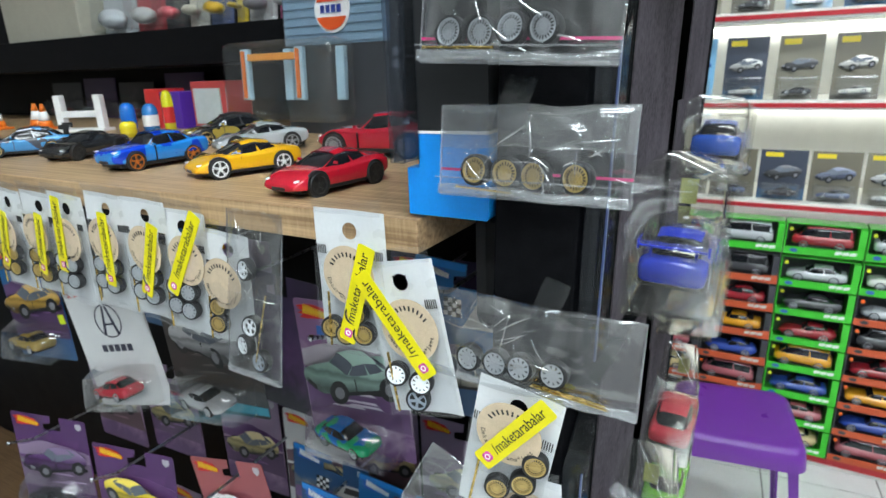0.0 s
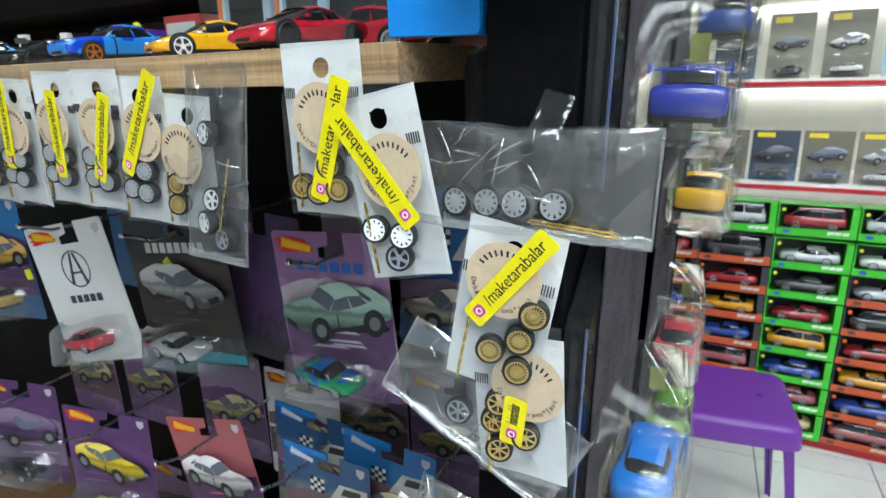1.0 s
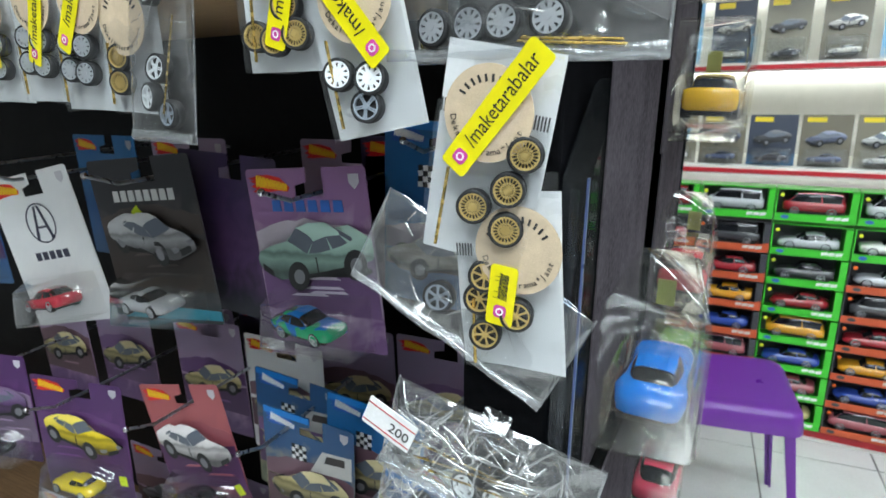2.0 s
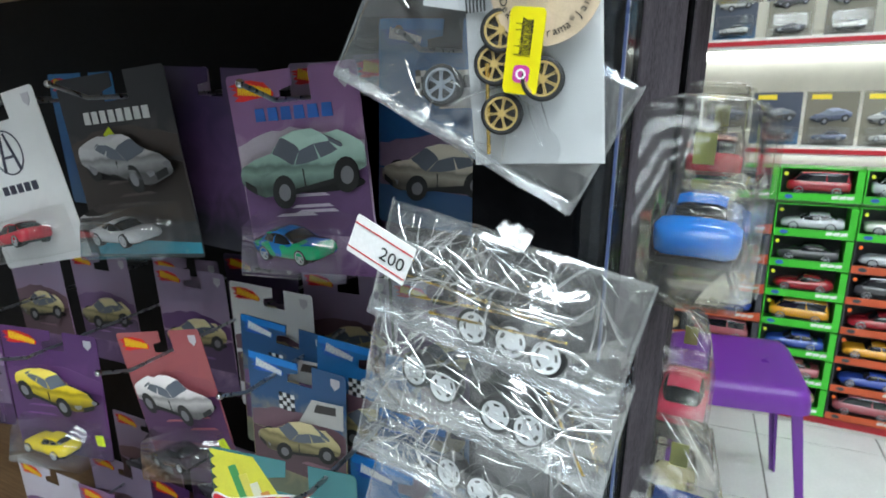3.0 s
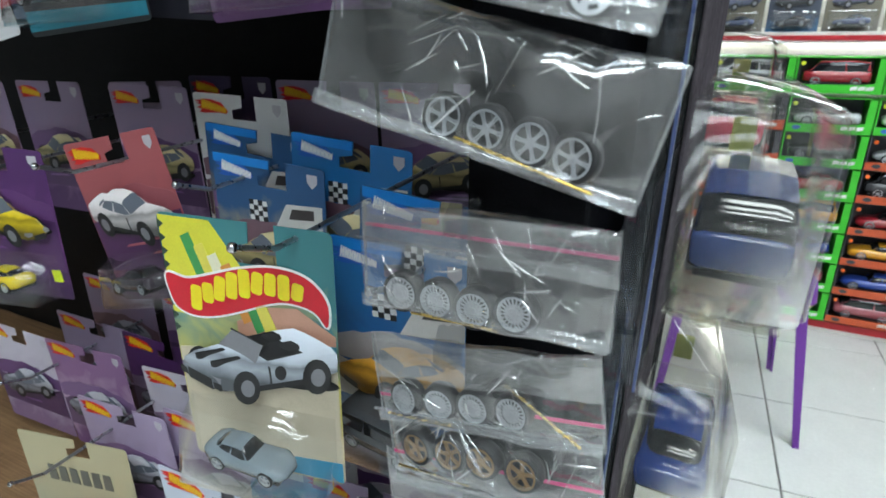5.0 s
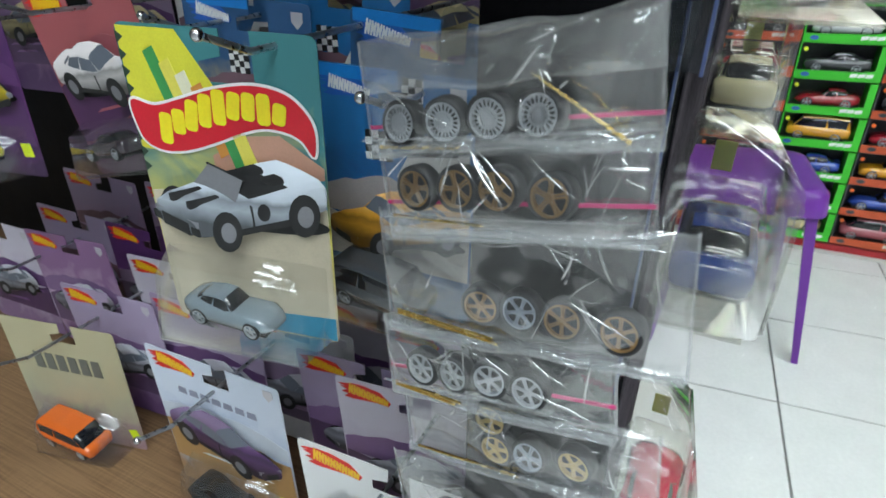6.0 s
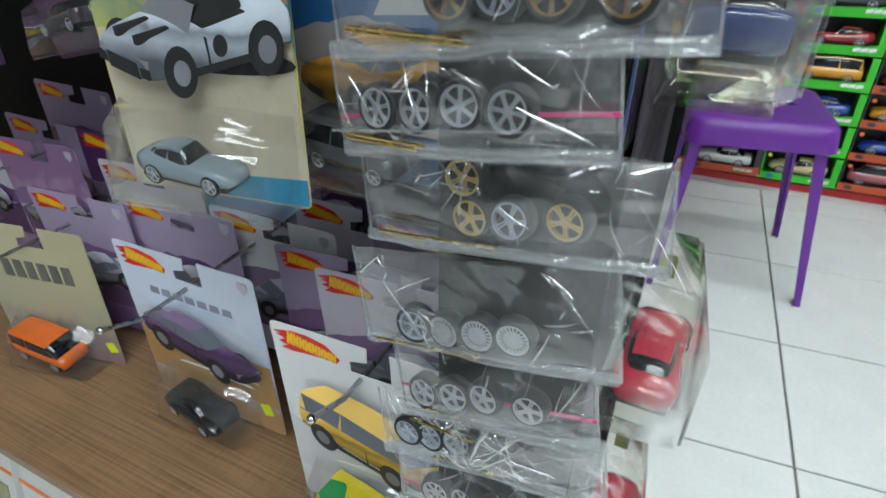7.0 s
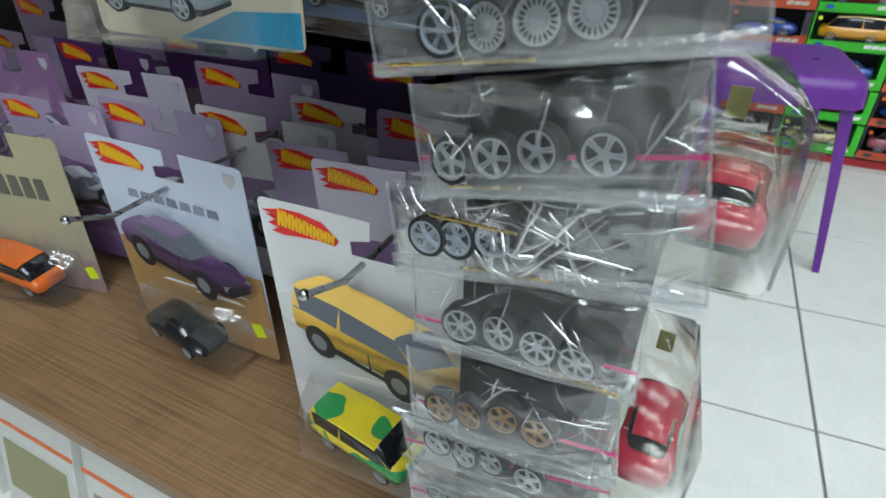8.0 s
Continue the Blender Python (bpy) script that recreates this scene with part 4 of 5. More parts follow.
            prism(bm, [(u - w * .24 / n, wz - wh / 2), (u + w * .24 / n, wz - wh / 2), (u + w * .22 / n, wz + wh / 2), (u - w * .2 / n, wz + wh / 2)], -.0007, -.0002)
        part("title_print", bm, wc, top)["kind"] = "stuff"
    if strip:
        part("band", plate([(-w / 2 + .001, -h / 2 + .004), (w / 2 - .001, -h / 2 + .004), (w / 2 - .001, -h / 2 + .014), (-w / 2 + .001, -h / 2 + .02)], -.0005, -.0001), strip, top)
    if art:
        st, c, turn, sc, cz = art
        sc *= 1.16
        rg = random.Random(round(x * 997 + z * 313))
        far = [(-w * .49, cz - .004)] + [(-w * .49 + w * .98 * k / 13, cz + .012 + rg.uniform(0, .004) + .012 * math.sin(math.pi * k / 13)) for k in range(14)] + [(w * .49, cz - .004)]
        tone = scene_tone or rg.choice(((.24, .14, .29), (.15, .07, .20), (.30, .21, .33), (.20, .11, .14)))
        if not open_top:
            part("print_horizon", plate(far, -.00035, -.0001), col(*tone, .4), top)
        near = [(-w * .49, -h * .30)] + [(w * .49, -h * .30)] + [(w * .49 - w * .98 * k / 9, cz - .006 + rg.uniform(-.004, .004)) for k in range(10)]
        part("print_ground", plate(near, -.0006, -.0002), col(*(ground_tone or [v * .55 for v in tone]), .4), top)
        for k in range(4):
            x0, z0 = rg.uniform(-w * .42, w * .1), rg.uniform(-h * .26, cz - .012)
            part("print_streak", plate([(x0, z0), (x0 + w * .34, z0 + .002), (x0 + w * .3, z0 + .0042), (x0 + w * .05, z0 + .0026)], -.0009, -.0006), col(*[min(.8, v * 1.25) for v in tone], .4), top)
        bm = picture_mesh(st, open_top, turn)
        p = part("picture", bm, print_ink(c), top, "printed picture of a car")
        p["kind"] = "stuff"
        p.data.materials.append(WINDOW_INK), p.data.materials.append(RIM_INK), p.data.materials.append(INK)
        p.matrix_basis = pose(0.004, -.0013, cz) @ Matrix.Diagonal((sc, 1, sc, 1))
        part("picture_shade", plate([(u, v - .001) for u, v in disc(.004, cz - sc * .12, sc * .46, 24, .14)], -.0012, -.00095), DARK, top)
    if toy:
        st, c, flip, sc, cz = toy
        cc = car("toy_car", "", pose(0, -.019, cz - .009, 4, 0, flip), sc, st, c, parent=top, seen="small", lights=False)
        if shell:
            bm = bmesh.new()
            sw, shh, dp = min(w * .46, .053), .024, .038
            a = [bm.verts.new(p) for p in ((-sw, -.0008, cz - shh), (sw, -.0008, cz - shh), (sw, -.0008, cz + shh), (-sw, -.0008, cz + shh))]
            q = [bm.verts.new(p) for p in ((-sw * .9, -dp, cz - shh * .9), (sw * .9, -dp, cz - shh * .9), (sw * .9, -dp * .75, cz + shh * .6), (-sw * .9, -dp * .75, cz + shh * .6))]
            bm.faces.new(q)
            for i in range(4):
                bm.faces.new((a[i], a[(i + 1) % 4], q[(i + 1) % 4], q[i]))
            bmesh.ops.bevel(bm, geom=[e for e in bm.edges if all(v in q for v in e.verts)] , offset=.004, segments=3, affect="EDGES")
            part("shell", bm, SHELL, top, "clear plastic blister", True)
    if lime:
        lx, lz, la = lime
        part("price_spot", plate(turned(round_rect(.011, .014, .0008), la, lx, lz), -.0011, -.0008), LIME, top, "small lime price sticker")
    return top


def hook(x, z, y_tip, rise=.0):
    bm = rod_bm((x, .64, z), (x, y_tip + .03, z), .0019, 8)
    rod(bm, (x, y_tip + .03, z), (x, y_tip, z + .012 + rise), .0019, 8)
    top = tagged(link_bm("peg_hook", bm, HOOK), "thin dark wire display hook in the back board", "hook", "display hooks")
    bm = bmesh.new()
    bmesh.ops.create_uvsphere(bm, u_segments=10, v_segments=8, radius=.0032, matrix=Matrix.Translation((x, y_tip, z + .012 + rise)))
    part("cap", bm, STEEL, top, "rounded metal tip", True)
    return top


MAUVE = art_mat((.34, .26, .40), (.38, .24, .38), (.12, .06, .16))
PALE = art_mat((.62, .58, .68), (.52, .46, .58), (.24, .15, .28))
LILAC = art_mat((.42, .34, .50), (.36, .28, .42), (.16, .08, .20))
DESERT = art_mat((.03, .10, .24), (.42, .36, .18), (.16, .18, .12))
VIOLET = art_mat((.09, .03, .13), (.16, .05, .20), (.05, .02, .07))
ROSE = art_mat((.40, .10, .11), (.33, .09, .11), (.08, .025, .07))
WHITEC = art_mat((.75, .75, .76), (.80, .80, .80), (.66, .66, .68))
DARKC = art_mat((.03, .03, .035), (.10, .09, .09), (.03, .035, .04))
SMOKE = art_mat((.28, .14, .30), (.55, .42, .55), (.16, .07, .20))
BLUEC = art_mat((.02, .16, .42), (.02, .10, .30), (.05, .12, .25))
SKYC = art_mat((.62, .68, .80), (.45, .52, .68), (.42, .25, .12))
JUNGLE = art_mat((.05, .20, .22), (.62, .54, .10), (.60, .52, .36))
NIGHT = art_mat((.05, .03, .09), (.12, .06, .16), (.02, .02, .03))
KHAKI = art_mat((.45, .40, .25), (.40, .38, .26), (.30, .20, .22))
VANART = art_mat((.74, .74, .75), (.78, .77, .76), (.70, .70, .70))

# upper row
blister_card(-.330, 1.160, .395, .128, .160, 4, 0, SMOKE, ("muscle", (.36, .55, .48), 215, .105, .010), ("coupe", patched_paint("blue_green", (.01, .16, .50), (.02, .36, .16), 4.0), -10, .072, -.052), "mauve card with drifting car picture and blue-green toy", words=(col(.03, .14, .5), 6, .048, .010), scene_tone=(.56, .50, .58), ground_tone=(.16, .08, .20))
blister_card(-.525, 1.158, .385, .135, .170, 5, 6, DARKC, ("wedge", (.5, .5, .52), 322, .10, .012), ("wedge", car_paint(.45, .46, .48), -10, .072, -.055), "black film-themed card with silver sports car", None, lime=(-.012, .03, 35), words=(col(.6, .6, .6), 8, .048, .011), scene_tone=(.07, .055, .05), strip=col(.03, .25, .35))
blister_card(-.455, 1.162, .42, .128, .165, -3, 0, NIGHT, None, None, "dark violet card hanging behind others", None, lime=(.045, -.03, 5))
EMBLEM_CARD = blister_card(-.668, 1.141, .362, .128, .168, 11, 8, WHITEC, None, ("coupe", car_paint(.5, .03, .05), 172, .072, -.052), "white card with dark emblem and red toy car", "hot")
blister_card(-.245, 1.190, .46, .108, .165, -4, 0, BLUEC, ("coupe", (.6, .55, .45), 210, .085, -.03), None, "blue card with checkered flag picture", "blue")
blister_card(-.86, 1.157, .37, .108, .165, 2, 10, BLUEC, ("coupe", (.6, .35, .06), 215, .09, .01), ("muscle", car_paint(.40, .28, .08), 172, .072, -.05), "blue card with amber toy car", "hot", lime=(.045, -.02, 10))
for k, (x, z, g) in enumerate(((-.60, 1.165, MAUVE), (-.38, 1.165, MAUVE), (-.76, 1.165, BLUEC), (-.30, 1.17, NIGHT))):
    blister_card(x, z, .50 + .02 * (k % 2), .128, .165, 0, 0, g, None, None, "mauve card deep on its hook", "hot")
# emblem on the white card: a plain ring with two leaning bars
em = EMBLEM_CARD
bm = bmesh.new()
ring(bm, 0, .030, .0205, .022, -.0006, -.0002, 32)
for s in (-1, 1):
    prism(bm, [(s * .001, .049), (s * .004, .049), (s * .014, .012), (s * .010, .011)], -.0006, -.0002)
prism(bm, [(-.006, .027), (.006, .027), (.007, .0245), (-.007, .0245)], -.0006, -.0002)
part("emblem", bm, col(.04, .04, .07, .4), em)
bm = bmesh.new()
for i in range(5):
    prism(bm, [(-.026 + .011 * i, -.010), (-.018 + .011 * i, -.010), (-.018 + .011 * i, -.001), (-.026 + .011 * i, -.001)], -.0006, -.0002)
part("emblem_print", bm, col(.05, .05, .08, .4), em)["kind"] = "stuff"

# middle row
blister_card(-.715, .885, .372, .128, .165, -4, 16, VIOLET, ("classic", (.75, .55, .02), 322, .10, .012), ("classic", car_paint(.72, .55, .03), 172, .070, -.055), "purple card with yellow classic car", scene_tone=(.13, .05, .17), ground_tone=(.09, .035, .12), lime=(.05, -.055, 5))
blister_card(-.545, .900, .405, .128, .165, 11, 4, ROSE, ("muscle", (.7, .66, .66), 325, .10, .01), ("muscle", car_paint(.05, .04, .05), 172, .07, -.055), "rose red card with white car picture", scene_tone=(.34, .09, .11), ground_tone=(.09, .03, .10), lime=(.05, -.05, 20))
blister_card(-.90, .89, .36, .128, .165, -4, 18, VIOLET, ("classic", (.10, .04, .14), 215, .10, .01), ("coupe", car_paint(.03, .03, .035), 172, .07, -.05), "dark purple card with black toy car")
WAVE_CARD = blister_card(-.3085, .868, .309, .108, .165, -3, 12, JUNGLE, ("coupe", (.50, .55, .62), 226, .094, .004), ("classic", car_paint(.22, .27, .31), -8, .060, -.057), "yellow and green card with silver roadster", None, scene_tone=(.46, .28, .20), ground_tone=(.54, .47, .35), open_top=True)
# the yellow and green card: hills, leaves, sand and a large red wave
jc = WAVE_CARD
jc.scale = (1.12, 1.0, 1.18)
bm = plate([(-.053, .045), (-.053, .081), (-.02, .081), (.0, .052), (-.012, .030), (-.03, .020), (-.053, .022)], -.0004, -.0001)
part("print_leaf", bm, col(.66, .62, .05), jc)
for k in range(6):
    x0, z0 = -.040 + .008 * k, .070 - .005 * k
    part("print_leaf", plate([(x0, z0), (x0 + .006, z0 + .003), (x0 + .018, z0 - .030), (x0 + .011, z0 - .034)], -.0006 - .0001 * k, -.0002), (col(.05, .28, .08), col(.70, .62, .10), col(.68, .66, .50), col(.6, .25, .05))[k % 4], jc)
part("print_hill", plate([(-.01, .022), (.012, .034), (.03, .036), (.053, .022), (.053, .012), (-.01, .010)], -.0004, -.0001), col(.52, .28, .20), jc)
part("print_sea", plate([(.015, .012), (.053, .016), (.053, .0), (.015, .0)], -.0005, -.0001), col(.08, .30, .40), jc)
part("print_sand", plate([(-.053, -.010), (-.02, .004), (.053, .0), (.053, -.081), (-.053, -.081)], -.0003, -.0001), col(.56, .50, .38), jc)
for k in range(9):
    z0 = .079 - .008 * k
    part("print_tooth", plate([(-.0535, z0), (-.0535, z0 - .006), (-.0495, z0 - .003)], -.0009, -.0005), col(.03, .06, .04), jc)
def smooth_loop(pts, n=5):
    """A closed Catmull-Rom curve through the points."""
    out, m = [], len(pts)
    for i in range(m):
        p = [Vector(pts[(i + k - 1) % m]) for k in range(4)]
        for j in range(n):
            t = j / n
            q = .5 * (2 * p[1] + (p[2] - p[0]) * t + (2 * p[0] - 5 * p[1] + 4 * p[2] - p[3]) * t * t + (3 * p[1] - p[0] - 3 * p[2] + p[3]) * t ** 3)
            out.append((q.x, q.y))
    return out


WAVE = smooth_loop([(-.0525, .047), (-.039, .0445), (-.022, .048), (-.003, .0525), (.019, .0545), (.036, .051), (.0457, .043), (.0496, .0335), (.0475, .0215), (.042, .029), (.034, .033), (.022, .0345), (.009, .032), (-.008, .0265), (-.025, .0222), (-.039, .0216), (-.049, .0255), (-.0525, .033)])
WAVE = [(x * math.cos(.07) - (z - .04) * math.sin(.07), .043 + x * math.sin(.07) + (z - .04) * math.cos(.07)) for x, z in WAVE]
EDGE = []
for k, (x, z) in enumerate(WAVE):
    a, b = Vector(WAVE[k - 1]), Vector(WAVE[(k + 1) % len(WAVE)])
    d = (b - a).normalized()
    EDGE.append((x - d.y * .0014, z + d.x * .0014))
part("wave_edge", plate(EDGE, -.0011, -.0007), WHITE_PRINT, jc)
part("wave", plate(WAVE, -.0014, -.0011), col(.60, .015, .03, .4), jc)
# plain rounded bars along the wave, taller towards the middle
for k in range(9):
    x0 = -.0345 + .0083 * k
    z0 = .0355 + .0125 * math.sin(math.pi * (k + .2) / 11.0) + .07 * x0
    hh = .84 * (.0190, .0150, .0185, .0195, .0205, .0160, .0160, .0180, .0125)[k]
    part("wave_bar", plate(turned(round_rect(.0072, hh, .0022, 4), -7 + 4 * math.sin(k * 2.1), x0, z0), -.0018, -.0014), col(.80, .68, .02, .4), jc)
part("print_band", plate([(-.01, -.081), (.053, -.081), (.053, -.066), (.02, -.068)], -.0006, -.0003), col(.02, .25, .42), jc)

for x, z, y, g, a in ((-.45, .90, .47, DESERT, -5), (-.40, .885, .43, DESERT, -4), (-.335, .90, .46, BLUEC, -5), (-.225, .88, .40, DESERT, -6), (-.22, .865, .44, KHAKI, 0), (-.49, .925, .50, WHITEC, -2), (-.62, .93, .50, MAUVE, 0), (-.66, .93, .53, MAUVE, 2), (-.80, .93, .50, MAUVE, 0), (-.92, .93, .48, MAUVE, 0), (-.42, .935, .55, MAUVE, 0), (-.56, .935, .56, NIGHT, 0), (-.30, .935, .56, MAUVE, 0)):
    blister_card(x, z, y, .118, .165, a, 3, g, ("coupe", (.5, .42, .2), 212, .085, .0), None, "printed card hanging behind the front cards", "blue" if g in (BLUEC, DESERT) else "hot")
blister_card(-.235, .855, .37, .108, .165, -3, 3, BLUEC, ("muscle", (.62, .30, .03), 222, .088, -.012), ("van", car_paint(.07, .075, .08), -8, .072, -.06), "blue card with amber car picture and dark truck", "blue", scene_tone=(.40, .36, .36), ground_tone=(.50, .46, .42))

# lower row
blister_card(-.4215, .590, .336, .155, .178, -1, 2, SKYC, ("coupe", (.10, .04, .14), 328, .115, .004), ("wedge", car_paint(.012, .012, .014), -10, .075, -.065), "pale blue card with purple car picture and black toy", words=(col(.25, .26, .36), 7, .045, .007), scene_tone=(.58, .62, .70), ground_tone=(.42, .24, .09), lime=(.062, -.06, 15))
blister_card(-.2135, .603, .298, .142, .178, 0, 2, VANART, ("van", (.72, .42, .03), 328, .100, .006), ("van", patched_paint("yellow_green", (.70, .56, .03), (.03, .28, .08), 3.0), -10, .074, -.062), "white card with yellow van picture and toy", scene_tone=(.70, .70, .70), ground_tone=(.64, .64, .66))
blister_card(-.645, .575, .33, .140, .168, -3, 14, KHAKI, None, ("van", car_paint(.72, .14, .02), -10, .080, -.06), "beige card with orange toy van", None, words=(col(.12, .12, .10), 6, .03, .022), lime=(.06, -.06, 15))
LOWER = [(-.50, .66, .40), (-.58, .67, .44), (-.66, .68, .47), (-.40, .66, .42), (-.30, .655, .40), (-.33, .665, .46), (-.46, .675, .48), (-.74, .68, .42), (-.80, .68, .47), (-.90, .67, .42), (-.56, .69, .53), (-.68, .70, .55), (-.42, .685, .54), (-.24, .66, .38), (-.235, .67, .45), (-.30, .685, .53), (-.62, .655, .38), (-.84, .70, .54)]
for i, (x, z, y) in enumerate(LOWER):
    # past y .5, darker prints stand in for shade deep in the rack
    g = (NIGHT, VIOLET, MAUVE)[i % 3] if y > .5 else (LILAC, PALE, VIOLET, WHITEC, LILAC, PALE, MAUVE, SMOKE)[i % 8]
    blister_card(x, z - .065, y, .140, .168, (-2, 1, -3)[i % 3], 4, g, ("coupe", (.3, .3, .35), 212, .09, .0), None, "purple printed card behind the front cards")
for x, z, y in ((-.327, 1.218, .34), (-.525, 1.222, .33), (-.685, 1.218, .32), (-.245, 1.25, .41), (-.86, 1.218, .31), (-.715, .943, .32), (-.545, .96, .33), (-.268, .957, .27), (-.90, .945, .31), (-.212, .925, .31), (-.42, .95, .36), (-.4205, .648, .26), (-.2165, .664, .25), (-.645, .636, .27), (-.80, .66, .35)):
    hook(x, z, y)

# ---- model cars and small props on the upper shelf ----
T = 1.385
car("model_car", "red wedge-shaped sports car model on the shelf", pose(-.2225, .261, T, 0, 0, -98), .074, "wedge", car_paint(.52, .012, .03), col(.02, .02, .02, .4), group="model cars")
car("model_car", "yellow wedge-shaped sports car model on the shelf", pose(-.315, .282, T, 0, 0, -112), .074, "wedge", car_paint(.80, .42, .01), RIM_WHITE, group="model cars")
car("model_car", "blue muscle car model with orange wheels", pose(-.413, .283, T, 0, 0, -94), .078, "muscle", patched_paint("blue_camo", (.005, .05, .50), (.02, .22, .62), 6.0), col(.6, .2, .03, .4, 0, .5), group="model cars")
car("model_car", "black sports car model on the shelf", pose(-.525, .296, T, 0, 0, -80), .072, "wedge", car_paint(.015, .015, .017), col(.02, .02, .02, .4), group="model cars")
car("model_car", "dark blue race car model with rear wing", pose(-.60, .285, T, 0, 0, -125), .074, "coupe", patched_paint("livery", (.05, .06, .08), (.05, .24, .50), 5.0), RIM_GOLD, wing=DARK, group="model cars")
car("model_car", "black and gold coupe model on the shelf", pose(-.475, .41, T, 0, 0, -115), .086, "coupe", patched_paint("gold_livery", (.02, .02, .02), (.35, .25, .05), 5.0), RIM_GOLD, DARK, group="model cars")
car("model_car", "silver sports car model on the shelf", pose(-.395, .375, T, 0, 0, -120), .080, "wedge", car_paint(.42, .44, .45), RIM_SILVER, group="model cars")
car("model_car", "red classic racing coupe model on the shelf", pose(-.270, .383, T, 0, 0, -170), .105, "classic", car_paint(.42, .012, .03), RIM_SILVER, group="model cars", wheel_kind="mesh")


def cone(x, y):
    top = empty("traffic_cone", pose(x, y, T), "small orange and white toy traffic cone", "toy cone", "toy cones")
    part("foot", box_bm(-.014, .014, -.014, .014, 0, .003, .001), col(.8, .2, .02), top)
    for z0, z1, c in ((.003, .012, col(.8, .2, .02)), (.012, .024, WHITE_PRINT), (.024, .034, col(.8, .2, .02))):
        bm = bmesh.new()
        r0, r1 = .011 - .26 * z0, .011 - .26 * z1
        bmesh.ops.create_cone(bm, cap_ends=True, segments=20, radius1=r0, radius2=r1, depth=z1 - z0, matrix=Matrix.Translation((0, 0, (z0 + z1) / 2)))
        part("band", bm, c, top, "", True)


cone(-.885, .45), cone(-.925, .46), cone(-.97, .43)
lift = empty("toy_lift", pose(-.785, .445, T, 0, 0, 22), "white toy two-post car lift", "toy lift")
for s in (-.028, .028):
    part("post", box_bm(s - .005, s + .005, -.005, .005, 0, .046, .0012), WHITE_PRINT, lift)
part("arm", box_bm(-.03, .03, -.005, .005, .018, .026, .001), WHITE_PRINT, lift)
part("base", box_bm(-.036, .036, -.012, .012, 0, .004, .001), WHITE_PRINT, lift)


def bottle(x, y, r, h, c, label, band):
    bm = bmesh.new()
    lathe(bm, [(.0001, 0), (r, 0), (r, h * .72), (r * .93, h * .84), (r * .72, h * .94), (r * .4, h * .99), (.0001, h)], 18)
    bm.transform(Matrix.Rotation(radians(90), 4, "X"))
    top = tagged(link_bm("toy_bottle", bm, c, None, "", True), label, "toy bottle", "toy bottles")
    top.matrix_basis = pose(x, y, T)
    bm = bmesh.new()
    lathe(bm, [(r * 1.02, h * .25), (r * 1.02, h * .62)], 18)
    bm.transform(Matrix.Rotation(radians(90), 4, "X"))
    part("label_band", bm, band, top, "", True)


bottle(-.695, .45, .009, .036, car_paint(.01, .16, .60), "bright blue toy gas bottle on the shelf", car_paint(.01, .14, .56))
bottle(-.655, .452, .009, .035, car_paint(.02, .18, .50), "blue toy gas bottle with white label", WHITE_PRINT)
bottle(-.624, .455, .0065, .050, car_paint(.75, .70, .02), "yellow and red toy extinguisher", car_paint(.6, .03, .03))
bottle(-.645, .415, .009, .018, car_paint(.75, .62, .02), "short yellow toy drum on the shelf", car_paint(.7, .55, .02))
tool = empty("toy_cabinet", pose(-.70, .52, T), "red and purple toy tool cabinet", "toy cabinet")
part("body", box_bm(-.03, .0, -.02, .02, 0, .050, .001), col(.6, .03, .03), tool)
part("drawer", box_bm(.002, .040, -.02, .02, 0, .046, .001), col(.10, .03, .35), tool)
fr = empty("toy_fridge", pose(-.600, .515, T), "red framed toy drinks fridge", "toy fridge")
part("body", box_bm(-.03, .03, -.02, .02, 0, .058, .001), col(.45, .06, .06), fr)
part("window", box_bm(-.024, .022, -.022, -.0202, .008, .050), col(.5, .55, .55, .1, .5), fr)

# packs in the dark recess; its dimness is put into their colours
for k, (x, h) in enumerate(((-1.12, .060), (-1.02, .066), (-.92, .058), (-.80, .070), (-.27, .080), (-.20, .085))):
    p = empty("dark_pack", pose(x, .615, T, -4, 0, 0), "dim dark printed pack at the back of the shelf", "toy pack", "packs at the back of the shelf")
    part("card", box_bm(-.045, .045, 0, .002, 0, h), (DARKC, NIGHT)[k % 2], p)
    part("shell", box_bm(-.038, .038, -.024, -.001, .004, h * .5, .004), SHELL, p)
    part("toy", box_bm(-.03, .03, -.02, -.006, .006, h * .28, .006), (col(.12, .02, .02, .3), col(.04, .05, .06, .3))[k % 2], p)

# a carded toy garage behind the cars: ribbed blue upper half with a round mark, grey lower half, a deep blister with striped stands
garage = empty("garage_pack", pose(-.398, .497, T, -3, 0, 0), "carded toy garage set with ribbed blue print in clear blister", "toy pack")
part("card", box_bm(-.077, .077, 0, .003, 0, .21, .0008), col(.045, .048, .055, .4), garage, "dark grey printed card")
part("sheet", box_bm(-.074, .062, -.0012, -.0002, .092, .205), col(.17, .26, .35), garage, "blue-grey printed shutter")
for k in range(13):
    part("rib", box_bm(-.073, .061, -.0026, -.0013, .094 + .0085 * k, .0995 + .0085 * k, .0004), col(.20, .30, .40), garage)
part("mark", plate(disc(-.006, .125, .0225, 36), -.0040, -.0027), WHITE_PRINT, garage)
bm = bmesh.new()
for sgn in (-1, 1):
    arc = [(-.006 + .020 * math.cos(radians(a)), .125 + sgn * .020 * math.sin(radians(a))) for a in range(22, 159, 8)]
    prism(bm, arc if sgn > 0 else arc[::-1], -.0052, -.0041)
part("mark_arc", bm, col(.75, .10, .02), garage)
bm = bmesh.new()
for k in range(4):
    prism(bm, [(-.0195 + .0070 * k, .1215), (-.0150 + .0070 * k, .1215), (-.0150 + .0070 * k, .1290), (-.0195 + .0070 * k, .1290)], -.0054, -.0042)
